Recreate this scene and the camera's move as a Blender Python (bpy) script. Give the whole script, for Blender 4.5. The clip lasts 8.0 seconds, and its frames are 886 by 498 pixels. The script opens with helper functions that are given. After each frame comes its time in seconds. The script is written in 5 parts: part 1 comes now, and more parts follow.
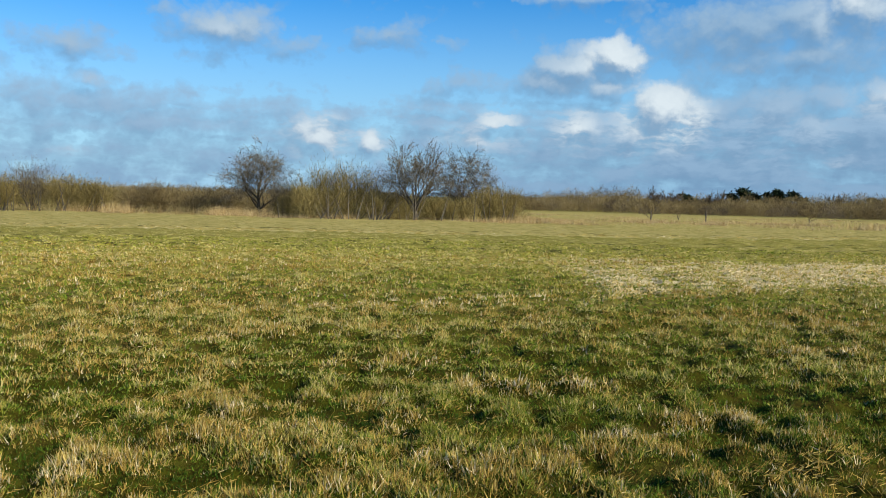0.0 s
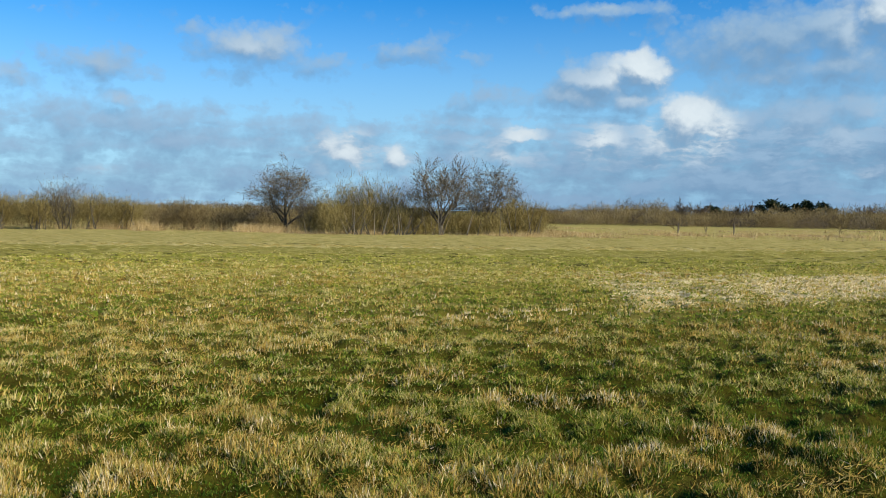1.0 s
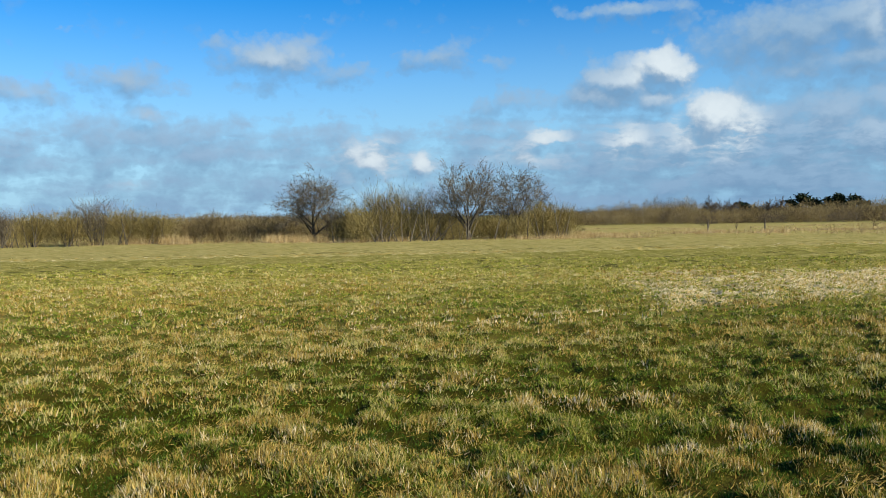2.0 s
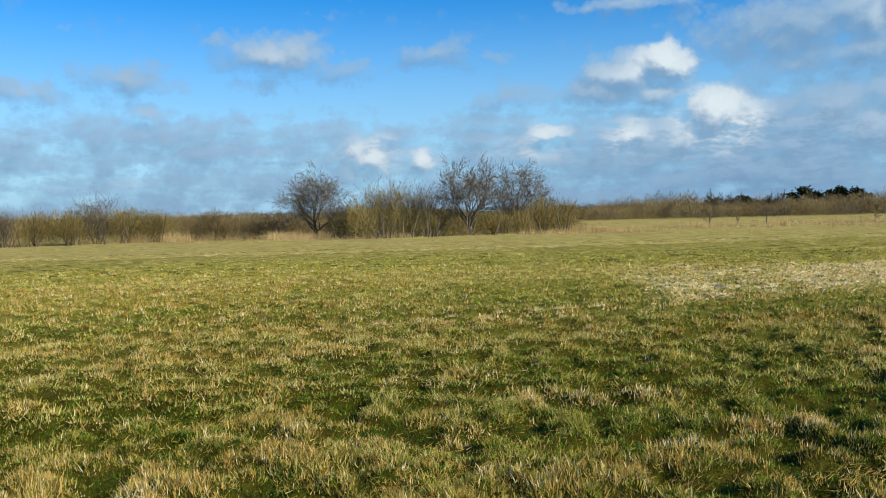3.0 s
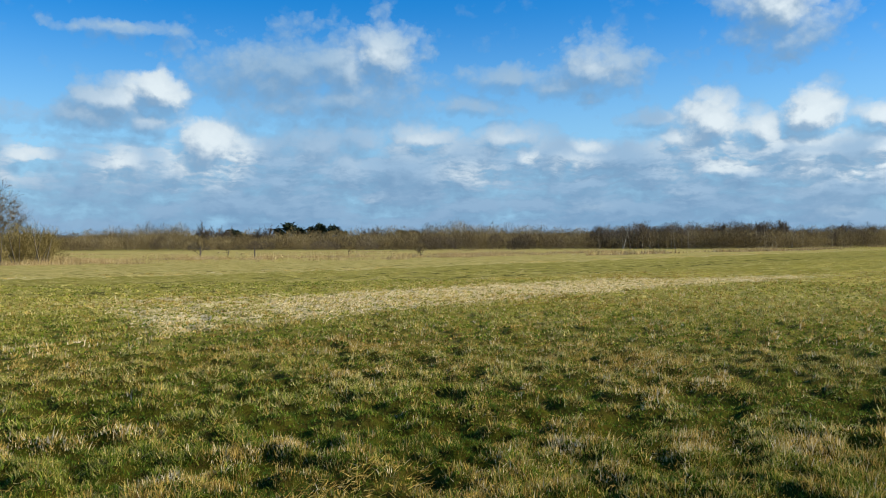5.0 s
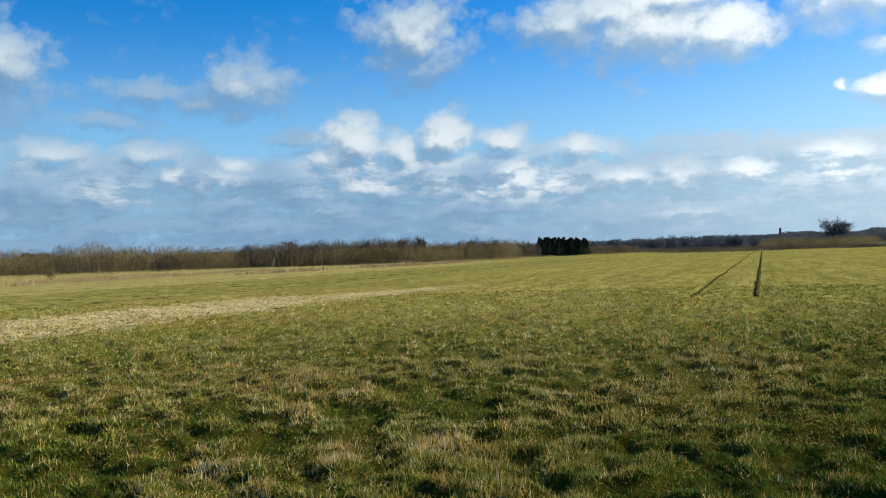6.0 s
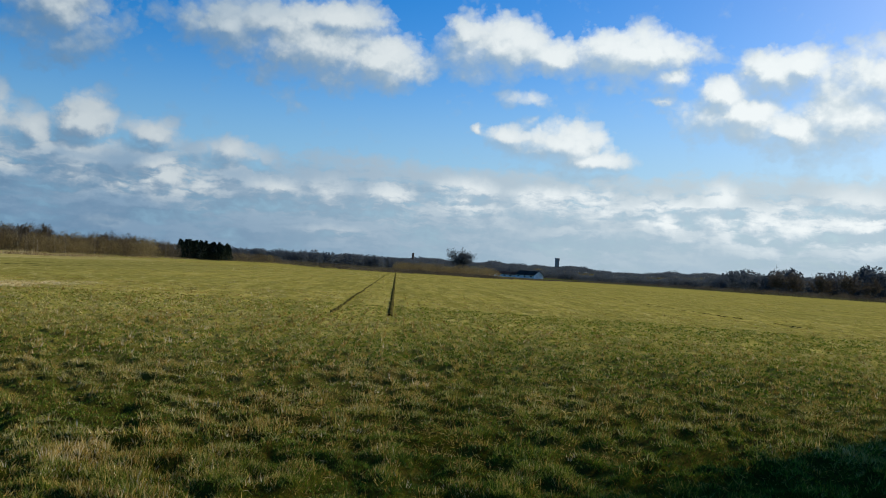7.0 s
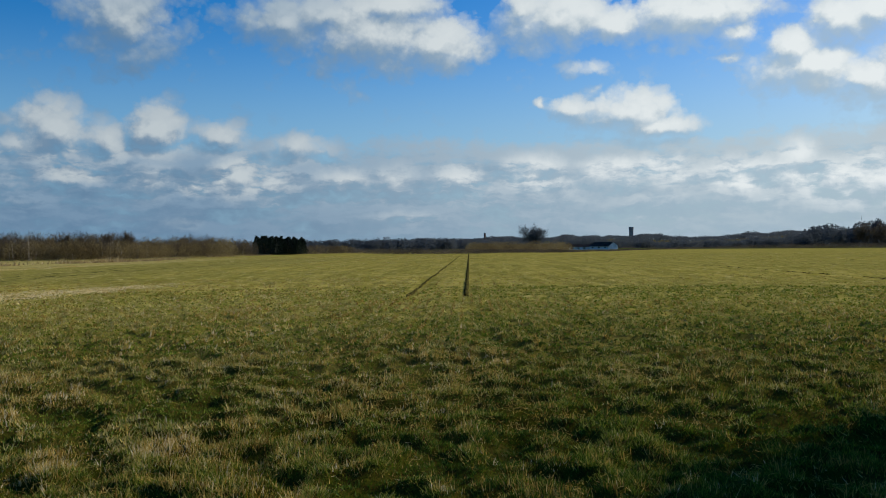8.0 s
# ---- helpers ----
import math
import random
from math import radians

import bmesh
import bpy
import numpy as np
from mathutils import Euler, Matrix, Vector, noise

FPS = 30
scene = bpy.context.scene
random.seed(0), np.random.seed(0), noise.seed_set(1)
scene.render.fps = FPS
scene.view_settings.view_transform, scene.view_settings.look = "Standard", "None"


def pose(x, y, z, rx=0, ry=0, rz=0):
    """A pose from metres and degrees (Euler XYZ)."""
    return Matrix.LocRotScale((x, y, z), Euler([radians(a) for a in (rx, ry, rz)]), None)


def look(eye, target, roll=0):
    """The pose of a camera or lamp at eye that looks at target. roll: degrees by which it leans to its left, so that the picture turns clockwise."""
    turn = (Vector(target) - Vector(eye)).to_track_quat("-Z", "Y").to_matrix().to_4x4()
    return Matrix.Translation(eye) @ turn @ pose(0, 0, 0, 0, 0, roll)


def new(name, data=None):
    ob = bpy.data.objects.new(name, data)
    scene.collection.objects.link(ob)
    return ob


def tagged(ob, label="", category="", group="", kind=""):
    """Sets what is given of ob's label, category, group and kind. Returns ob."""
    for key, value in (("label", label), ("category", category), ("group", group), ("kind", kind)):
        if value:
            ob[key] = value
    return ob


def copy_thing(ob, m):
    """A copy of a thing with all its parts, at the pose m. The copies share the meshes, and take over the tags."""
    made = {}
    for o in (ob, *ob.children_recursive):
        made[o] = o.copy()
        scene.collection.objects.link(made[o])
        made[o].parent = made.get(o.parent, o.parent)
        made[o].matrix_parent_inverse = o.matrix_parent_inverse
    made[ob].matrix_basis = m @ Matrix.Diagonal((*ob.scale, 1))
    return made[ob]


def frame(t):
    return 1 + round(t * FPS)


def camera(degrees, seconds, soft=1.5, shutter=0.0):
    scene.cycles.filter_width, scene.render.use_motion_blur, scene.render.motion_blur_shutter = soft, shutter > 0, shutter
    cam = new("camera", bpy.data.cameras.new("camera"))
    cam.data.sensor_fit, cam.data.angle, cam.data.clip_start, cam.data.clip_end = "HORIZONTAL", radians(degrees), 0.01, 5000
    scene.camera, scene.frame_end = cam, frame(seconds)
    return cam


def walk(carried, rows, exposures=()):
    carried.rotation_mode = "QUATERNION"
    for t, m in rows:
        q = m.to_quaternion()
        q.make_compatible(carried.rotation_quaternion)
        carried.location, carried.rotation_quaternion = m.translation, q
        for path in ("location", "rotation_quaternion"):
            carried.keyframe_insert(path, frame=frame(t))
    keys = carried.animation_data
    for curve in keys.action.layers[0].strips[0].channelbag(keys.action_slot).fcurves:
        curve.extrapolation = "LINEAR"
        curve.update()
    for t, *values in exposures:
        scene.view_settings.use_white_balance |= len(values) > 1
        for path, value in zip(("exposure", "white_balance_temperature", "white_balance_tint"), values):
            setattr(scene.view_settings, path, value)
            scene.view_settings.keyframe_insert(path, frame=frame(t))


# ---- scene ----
# camera and its turn
cam = camera(53.48, 8.0, soft=1.0)
walk(cam, [
    (0.0, pose(0.004, 0.036, 1.603, 86.95, -1.17, 0.00)),
    (0.5, pose(0.004, 0.020, 1.603, 87.18, -0.80, 1.16)),
    (1.0, pose(0.008, -0.006, 1.609, 87.88, -0.61, 1.67)),
    (1.5, pose(0.006, 0.008, 1.606, 88.16, 0.25, 2.27)),
    (1.7, pose(0.007, 0.022, 1.605, 88.22, 0.68, 3.01)),
    (2.8, pose(0.018, 0.029, 1.599, 88.06, 1.69, 3.56)),
    (3.0, pose(0.018, 0.029, 1.599, 87.97, 1.67, 3.54)),
    (3.5, pose(0.015, 0.027, 1.598, 87.86, 1.55, 3.33)),
    (4.0, pose(0.026, -0.030, 1.616, 88.04, 1.35, 2.76)),
    (4.2, pose(0.054, -0.055, 1.626, 88.17, 0.94, 0.73)),
    (5.3, pose(0.088, 0.026, 1.595, 89.89, 0.90, -36.99)),
    (5.5, pose(0.133, 0.010, 1.595, 90.00, 1.47, -39.26)),
    (6.0, pose(0.106, -0.038, 1.598, 90.33, 1.70, -51.26)),
    (6.5, pose(-0.083, -0.041, 1.622, 90.64, -2.07, -67.98)),
    (7.0, pose(-0.157, 0.017, 1.628, 91.37, -3.77, -74.29)),
    (7.5, pose(-0.045, 0.011, 1.601, 90.92, 0.08, -72.40)),
    (8.0, pose(-0.033, 0.040, 1.586, 89.95, 0.50, -69.55)),
], exposures=[(0.0, 0.46), (4.2, 0.46), (5.5, 0.53), (6.5, 0.27), (7.0, 0.04), (7.5, -0.06), (8.0, -0.12)])

SUN_AZ, SUN_EL = -122.0, 27.0   # bearing (left of +y is positive) and height, degrees


def bearing(az, d, z=0.0):
    a = radians(az)
    return Vector((-math.sin(a) * d, math.cos(a) * d, z))


# ------------------------------------------------------------------ sun and sky
sun = new("sun", bpy.data.lights.new("sun", "SUN"))
sun.data.energy, sun.data.angle, sun.data.color = 5.0, radians(0.55), (1.0, 0.92, 0.76)
sun.matrix_world = look(bearing(SUN_AZ, math.cos(radians(SUN_EL)) * 100, math.sin(radians(SUN_EL)) * 100), (0, 0, 0))

world = bpy.data.worlds.new("sky")
scene.world = world
world.use_nodes = True


class Nodes:
    """Short hand for building a node tree."""

    def __init__(self, tree):
        self.t = tree

    def add(self, kind):
        return self.t.nodes.new(kind)

    def put(self, socket, value):
        if isinstance(value, bpy.types.NodeSocket):
            self.t.links.new(value, socket)
        elif value is not None:
            socket.default_value = value

    def math(self, op, a, b=None, c=None, clamp=False):
        n = self.add("ShaderNodeMath")
        n.operation, n.use_clamp = op, clamp
        for s, v in zip(n.inputs, (a, b, c)):
            self.put(s, v)
        return n.outputs[0]

    def vec(self, op, a, b=None, scale=None):
        n = self.add("ShaderNodeVectorMath")
        n.operation = op
        self.put(n.inputs[0], a)
        self.put(n.inputs[1], b)
        if scale is not None:
            self.put(n.inputs["Scale"], scale)
        return n.outputs["Value"] if op in ("LENGTH", "DISTANCE", "DOT_PRODUCT") else n.outputs["Vector"]

    def noise(self, vector, scale, detail=4.0, rough=0.55, distort=0.0, out="Fac"):
        n = self.add("ShaderNodeTexNoise")
        self.put(n.inputs["Vector"], vector)
        n.inputs["Scale"].default_value, n.inputs["Detail"].default_value = scale, detail
        n.inputs["Roughness"].default_value, n.inputs["Distortion"].default_value = rough, distort
        return n.outputs[out]

    def step(self, v, lo, hi, a=0.0, b=1.0):
        n = self.add("ShaderNodeMapRange")
        n.interpolation_type = "SMOOTHSTEP"
        self.put(n.inputs["Value"], v)
        for k, q in (("From Min", lo), ("From Max", hi), ("To Min", a), ("To Max", b)):
            n.inputs[k].default_value = q
        return n.outputs[0]

    def mix(self, f, a, b, blend="MIX"):
        n = self.add("ShaderNodeMix")
        n.data_type, n.blend_type = "RGBA", blend
        self.put(n.inputs[0], f)
        for s, v in ((n.inputs[6], a), (n.inputs[7], b)):
            self.put(s, (*v, 1.0) if isinstance(v, tuple) and len(v) == 3 else v)
        return n.outputs[2]

    def ramp(self, f, *stops):
        n = self.add("ShaderNodeValToRGB")
        self.put(n.inputs[0], f)
        e = n.color_ramp.elements
        while len(e) < len(stops):
            e.new(0.5)
        for s, (p, c) in zip(e, stops):
            s.position, s.color = p, (*c, 1.0)
        return n.outputs[0]


# one group gives the thickness of the clouds in a direction (bearing, height in degrees)
field = bpy.data.node_groups.new("cloud_field", "ShaderNodeTree")
field.interface.new_socket("Direction", in_out="INPUT", socket_type="NodeSocketVector")
field.interface.new_socket("Thickness", in_out="OUTPUT", socket_type="NodeSocketFloat")
field.interface.new_socket("White", in_out="OUTPUT", socket_type="NodeSocketFloat")
field.interface.new_socket("Body", in_out="OUTPUT", socket_type="NodeSocketFloat")
F = Nodes(field)
f_in, f_out = F.add("NodeGroupInput"), F.add("NodeGroupOutput")
coarse = F.vec("SUBTRACT", F.noise(f_in.outputs[0], 0.30, 2.0, 0.5, 0.0, "Color"), (0.5, 0.5, 0.5))
small = F.vec("SUBTRACT", F.noise(f_in.outputs[0], 1.1, 4.0, 0.6, 0.0, "Color"), (0.5, 0.5, 0.5))
warped = F.vec("ADD", F.vec("ADD", f_in.outputs[0], F.vec("MULTIPLY", coarse, (1.5, 0.9, 0.0))), F.vec("MULTIPLY", small, (1.0, 0.7, 0.0)))
heap, bright = [None], [None]


def cloud(az, el, half_wide, half_high, thick, white=1.0):
    """One heap of cloud, its middle and half size in degrees; a low white value leaves it grey."""
    place = F.add("ShaderNodeMapping")
    place.vector_type = "TEXTURE"
    F.put(place.inputs["Vector"], warped)
    place.inputs["Location"].default_value = (az, el, 0)
    place.inputs["Scale"].default_value = (half_wide * 2.3, half_high * 2.5, 1)
    ball = F.add("ShaderNodeTexGradient")
    ball.gradient_type = "SPHERICAL"
    F.put(ball.inputs[0], place.outputs[0])
    v = F.math("MULTIPLY", ball.outputs["Fac"], thick)
    heap[0] = v if heap[0] is None else F.math("SMOOTH_MAX", heap[0], v, 0.16)
    if white > 0.02:
        lit_v = F.math("MULTIPLY", v, white)
        bright[0] = lit_v if bright[0] is None else F.math("SMOOTH_MAX", bright[0], lit_v, 0.12)


cloud(26.9, 11.8, 1.2, 0.4, 0.50, 0.20)
cloud(28.6, 8.2, 1.8, 0.8, 0.75, 0.35)
cloud(31.5, 7.9, 1.7, 0.9, 0.75, 0.35)
cloud(23.2, 9.0, 2.1, 0.8, 0.75, 0.30)
cloud(20.8, 8.5, 1.7, 0.7, 0.60, 0.00)
cloud(14.0, 10.4, 3.0, 1.1, 0.95, 0.40)
cloud(16.2, 8.7, 1.6, 0.5, 0.60, 0.00)
cloud(9.0, 9.7, 2.4, 0.7, 0.65, 0.15)
cloud(3.9, 10.7, 2.4, 0.7, 0.70, 0.25)
cloud(0.6, 10.3, 1.5, 0.4, 0.50, 0.00)
cloud(11.6, 13.0, 1.1, 0.4, 0.45, 0.10)
cloud(21.8, 7.0, 1.5, 0.6, 0.70, 0.40)
cloud(24.3, 5.4, 4.1, 1.2, 0.75, 0.05)
cloud(18.1, 4.4, 4.5, 1.4, 0.80, 0.00)
cloud(14.2, 4.5, 3.2, 0.7, 0.75, 0.00)
cloud(10.3, 4.7, 2.3, 0.5, 0.70, 0.00)
cloud(23.1, 2.8, 1.3, 0.4, 0.75, 0.50)
cloud(8.0, 3.8, 1.4, 1.0, 1.00, 0.95)
cloud(9.6, 4.3, 1.1, 0.4, 0.70, 0.80)
cloud(4.7, 3.7, 0.8, 0.9, 0.95, 0.85)
cloud(-3.5, 5.1, 0.9, 0.7, 1.00, 0.95)
cloud(-1.9, 4.0, 2.2, 0.8, 0.90, 0.60)
cloud(-6.8, 4.0, 1.6, 0.7, 0.80, 0.10)
cloud(-8.4, 4.8, 1.2, 1.1, 0.95, 0.70)
cloud(-11.0, 4.9, 1.5, 1.2, 0.90, 0.20)
cloud(-13.8, 5.9, 1.8, 1.4, 1.15, 1.00)
cloud(-12.2, 4.8, 2.2, 1.2, 0.95, 0.55)
cloud(-13.1, 3.7, 2.9, 0.7, 0.80, 0.00)
cloud(-10.9, 9.2, 1.7, 1.0, 1.10, 1.00)
cloud(-8.3, 8.7, 2.3, 1.1, 1.00, 0.45)
cloud(-6.9, 7.7, 2.1, 0.8, 0.90, 0.00)
cloud(-10.4, 7.5, 2.8, 0.7, 0.85, 0.05)
cloud(-1.3, 7.5, 2.5, 0.7, 0.70, 0.05)
cloud(0.7, 7.3, 1.5, 0.5, 0.50, 0.00)
cloud(5.3, 6.2, 1.1, 0.3, 0.45, 0.00)
cloud(-8.7, 13.0, 3.5, 0.4, 0.75, 0.30)
cloud(-16.1, 10.8, 4.2, 1.5, 0.80, 0.10)
cloud(-19.9, 10.8, 4.0, 1.9, 0.90, 0.12)
cloud(-22.7, 10.8, 1.8, 1.7, 0.95, 0.30)
cloud(-18.4, 8.6, 4.1, 1.0, 0.75, 0.00)
cloud(-20.8, 6.0, 3.2, 1.3, 0.85, 0.25)
cloud(-22.6, 4.7, 1.8, 1.5, 0.90, 0.30)
cloud(-18.9, 2.9, 3.1, 1.2, 0.80, 0.20)
cloud(-21.1, 1.1, 2.4, 0.7, 0.75, 0.00)
cloud(-16.0, 2.4, 2.0, 0.9, 0.70, 0.05)
cloud(-24.7, 11.9, 2.2, 1.6, 1.00, 0.55)
cloud(-21.3, 11.5, 3.3, 1.3, 0.85, 0.10)
cloud(-22.2, 9.2, 4.0, 1.2, 0.90, 0.00)
cloud(-32.8, 10.4, 2.7, 0.8, 0.80, 0.20)
cloud(-38.4, 10.9, 2.6, 1.4, 0.95, 0.45)
cloud(-36.1, 9.8, 2.2, 0.5, 0.70, 0.00)
cloud(-30.6, 8.7, 2.9, 0.6, 0.70, 0.00)
cloud(-49.9, 13.8, 3.0, 1.9, 1.00, 0.60)
cloud(-50.3, 12.0, 1.8, 1.0, 0.80, 0.40)
cloud(-46.8, 12.8, 2.2, 1.0, 0.50, 0.00)
cloud(-63.1, 10.2, 1.4, 0.8, 0.40, 0.15)
cloud(-41.9, 7.7, 2.0, 0.5, 0.75, 0.00)
cloud(-45.5, 7.2, 1.6, 1.3, 1.10, 1.00)
cloud(-43.7, 6.2, 1.8, 0.9, 0.95, 0.60)
cloud(-48.6, 6.7, 1.3, 1.0, 1.00, 0.80)
cloud(-51.6, 7.5, 1.4, 1.2, 1.15, 1.00)
cloud(-55.3, 7.2, 1.5, 0.8, 1.00, 0.75)
cloud(-57.8, 6.4, 1.5, 0.6, 0.85, 0.30)
cloud(-60.4, 6.5, 1.8, 0.8, 0.95, 0.65)
cloud(-48.7, 5.6, 5.7, 0.6, 0.85, 0.00)
cloud(-41.5, 5.7, 2.6, 0.7, 0.85, 0.10)
cloud(-38.2, 6.2, 0.9, 0.3, 0.85, 0.90)
cloud(-27.3, 6.6, 2.5, 0.9, 0.95, 0.55)
cloud(-23.5, 6.4, 2.0, 1.1, 0.90, 0.10)
cloud(-32.9, 6.6, 2.2, 0.8, 0.95, 0.50)
cloud(-30.6, 4.3, 2.2, 0.8, 0.95, 0.60)
cloud(-26.2, 4.1, 3.5, 0.7, 0.85, 0.10)
cloud(-37.4, 5.0, 1.5, 0.6, 0.95, 0.65)
cloud(-34.1, 5.4, 0.5, 0.3, 0.90, 0.90)
cloud(-20.1, 5.4, 2.6, 0.9, 0.90, 0.20)
cloud(-46.7, 4.6, 1.4, 0.5, 1.00, 0.85)
cloud(-43.6, 4.3, 2.0, 0.7, 0.90, 0.40)
cloud(-51.2, 4.3, 1.4, 0.9, 1.00, 0.55)
cloud(-54.0, 3.9, 0.9, 0.4, 1.00, 0.90)
cloud(-56.7, 4.6, 1.3, 0.9, 1.10, 0.95)
cloud(-58.7, 4.1, 1.5, 0.9, 1.00, 0.70)
cloud(-63.2, 4.4, 1.5, 0.6, 1.00, 0.75)
cloud(-61.3, 3.7, 1.9, 0.8, 0.90, 0.40)
cloud(-23.7, 2.7, 1.5, 0.4, 0.80, 0.45)
cloud(-38.4, 2.3, 1.7, 0.3, 0.80, 0.40)
cloud(-52.9, 1.7, 1.2, 0.4, 0.80, 0.50)
cloud(-33.3, 3.5, 3.6, 0.5, 0.85, 0.10)
cloud(-43.6, 3.0, 2.9, 0.5, 0.90, 0.30)
cloud(-49.4, 3.0, 2.5, 0.5, 0.90, 0.20)
cloud(-59.3, 14.3, 2.7, 1.2, 0.95, 0.50)
cloud(-61.5, 14.8, 3.1, 1.2, 0.95, 0.55)
cloud(-65.1, 13.7, 4.0, 1.7, 1.10, 0.80)
cloud(-69.5, 13.0, 2.4, 1.4, 1.10, 0.95)
cloud(-66.2, 15.3, 3.3, 0.9, 1.00, 0.80)
cloud(-77.0, 14.4, 3.1, 1.4, 1.10, 0.95)
cloud(-74.9, 15.0, 1.5, 0.9, 0.90, 0.80)
cloud(-80.8, 14.0, 2.1, 1.0, 1.00, 0.90)
cloud(-85.7, 14.3, 3.1, 1.2, 1.10, 0.95)
cloud(-88.3, 13.0, 1.2, 0.7, 0.90, 0.85)
cloud(-94.4, 13.1, 1.7, 1.0, 1.10, 0.95)
cloud(-95.9, 13.4, 1.3, 0.9, 1.10, 0.95)
cloud(-91.6, 11.7, 1.4, 0.9, 1.10, 0.95)
cloud(-92.5, 10.5, 2.8, 1.1, 1.10, 0.90)
cloud(-95.5, 9.8, 1.8, 1.0, 1.10, 0.90)
cloud(-98.4, 10.6, 2.8, 1.9, 1.00, 0.90)
cloud(-100.1, 12.5, 2.7, 1.5, 1.00, 0.90)
cloud(-81.5, 8.6, 2.6, 1.0, 1.05, 0.95)
cloud(-83.2, 7.6, 2.3, 0.6, 1.00, 0.80)
cloud(-78.1, 9.0, 1.6, 0.6, 0.95, 0.85)
cloud(-75.9, 9.1, 0.4, 0.3, 0.90, 0.80)
cloud(-79.0, 11.2, 1.3, 0.6, 0.75, 0.80)
cloud(-79.5, 10.1, 0.7, 0.4, 0.60, 0.70)
cloud(-87.7, 11.5, 1.2, 0.2, 0.60, 0.70)
cloud(-66.5, 6.7, 1.3, 0.5, 0.45, 0.20)
cloud(-62.5, 10.0, 1.3, 0.7, 0.35, 0.20)
cloud(-74.1, 11.2, 1.1, 0.5, 0.30, 0.20)
cloud(-62.8, 4.5, 1.6, 0.6, 0.95, 0.60)
cloud(-66.5, 4.2, 1.1, 0.9, 1.00, 0.65)
cloud(-64.7, 3.5, 2.2, 0.6, 0.90, 0.30)
cloud(-70.5, 4.2, 1.3, 0.8, 1.00, 0.80)
cloud(-72.7, 3.8, 1.8, 0.6, 0.90, 0.40)
cloud(-75.5, 4.8, 1.6, 0.8, 1.05, 0.90)
cloud(-77.8, 4.1, 1.6, 0.7, 0.95, 0.50)
cloud(-80.7, 4.8, 1.6, 0.6, 1.05, 0.85)
cloud(-83.2, 5.0, 1.4, 0.5, 1.00, 0.85)
cloud(-84.6, 4.3, 2.2, 0.6, 0.95, 0.60)
cloud(-88.3, 4.3, 1.8, 0.8, 1.05, 0.85)
cloud(-91.5, 5.5, 0.9, 0.7, 0.90, 0.75)
cloud(-91.2, 4.2, 1.6, 0.9, 1.00, 0.70)
cloud(-93.7, 3.6, 2.0, 0.9, 1.05, 0.85)
cloud(-96.1, 3.9, 1.8, 1.0, 1.05, 0.85)
cloud(-99.5, 4.2, 2.2, 1.4, 1.00, 0.80)
cloud(-67.2, 1.9, 1.8, 0.4, 0.90, 0.60)
cloud(-72.4, 2.7, 2.2, 0.5, 0.90, 0.40)
cloud(-77.5, 2.8, 2.9, 0.5, 0.90, 0.35)
cloud(-83.9, 2.9, 3.1, 0.5, 0.95, 0.40)
cloud(-89.6, 2.8, 2.9, 0.5, 0.95, 0.40)
cloud(-94.3, 2.3, 2.4, 0.4, 0.95, 0.45)
cloud(-82.1, 1.9, 2.8, 0.4, 0.85, 0.40)

# low banks towards the horizon, broken into rows by distance
split = F.add("ShaderNodeSeparateXYZ")
F.put(split.inputs[0], f_in.outputs[0])
rows = F.noise(F.vec("MULTIPLY", warped, (0.16, 0.75, 1.0)), 1.0, 4.0, 0.6)
low = F.math("MULTIPLY", F.step(split.outputs[1], 8.6, 5.2), F.step(split.outputs[0], 10.0, -24.0, 0.66, 1.0))
bank = F.math("MULTIPLY", F.step(rows, 0.30, 0.62, 0.72, 1.15), low)
# beyond the part seen, scattered heaps go on all round and overhead
round_sky = F.math("MAXIMUM", F.step(split.outputs[1], 15.0, 24.0), F.math("MAXIMUM", F.step(split.outputs[0], 32.0, 45.0), F.step(split.outputs[0], -104.0, -118.0)))
loose = F.math("MULTIPLY", F.step(F.noise(F.vec("MULTIPLY", warped, (0.06, 0.12, 1.0)), 1.0, 3.0, 0.5), 0.50, 0.78), round_sky)
total = F.math("MAXIMUM", F.math("MAXIMUM", heap[0], F.math("MULTIPLY", bank, 0.86)), loose)
fine = F.noise(f_in.outputs[0], 0.9, 4.0, 0.58)
puffs = F.add("ShaderNodeTexVoronoi")
puffs.feature = "SMOOTH_F1"
puffs.inputs["Scale"].default_value, puffs.inputs["Smoothness"].default_value = 0.48, 0.45
puffs.inputs["Detail"].default_value, puffs.inputs["Roughness"].default_value, puffs.inputs["Lacunarity"].default_value = 2.0, 0.55, 2.3
F.put(puffs.inputs["Vector"], F.vec("MULTIPLY", F.vec("ADD", f_in.outputs[0], F.vec("SCALE", small, None, 0.9)), (1.0, 1.3, 1.0)))
rough_edge = F.math("ADD", F.math("MULTIPLY", F.math("SUBTRACT", fine, 0.5), 0.22), F.math("MULTIPLY", F.math("SUBTRACT", 0.46, puffs.outputs["Distance"]), 0.46))
F.put(f_out.inputs[0], F.math("ADD", total, F.math("MULTIPLY", rough_edge, F.step(total, 0.0, 0.3))))
F.put(f_out.inputs[1], F.step(bright[0], 0.08, 0.68))
F.put(f_out.inputs[2], total)

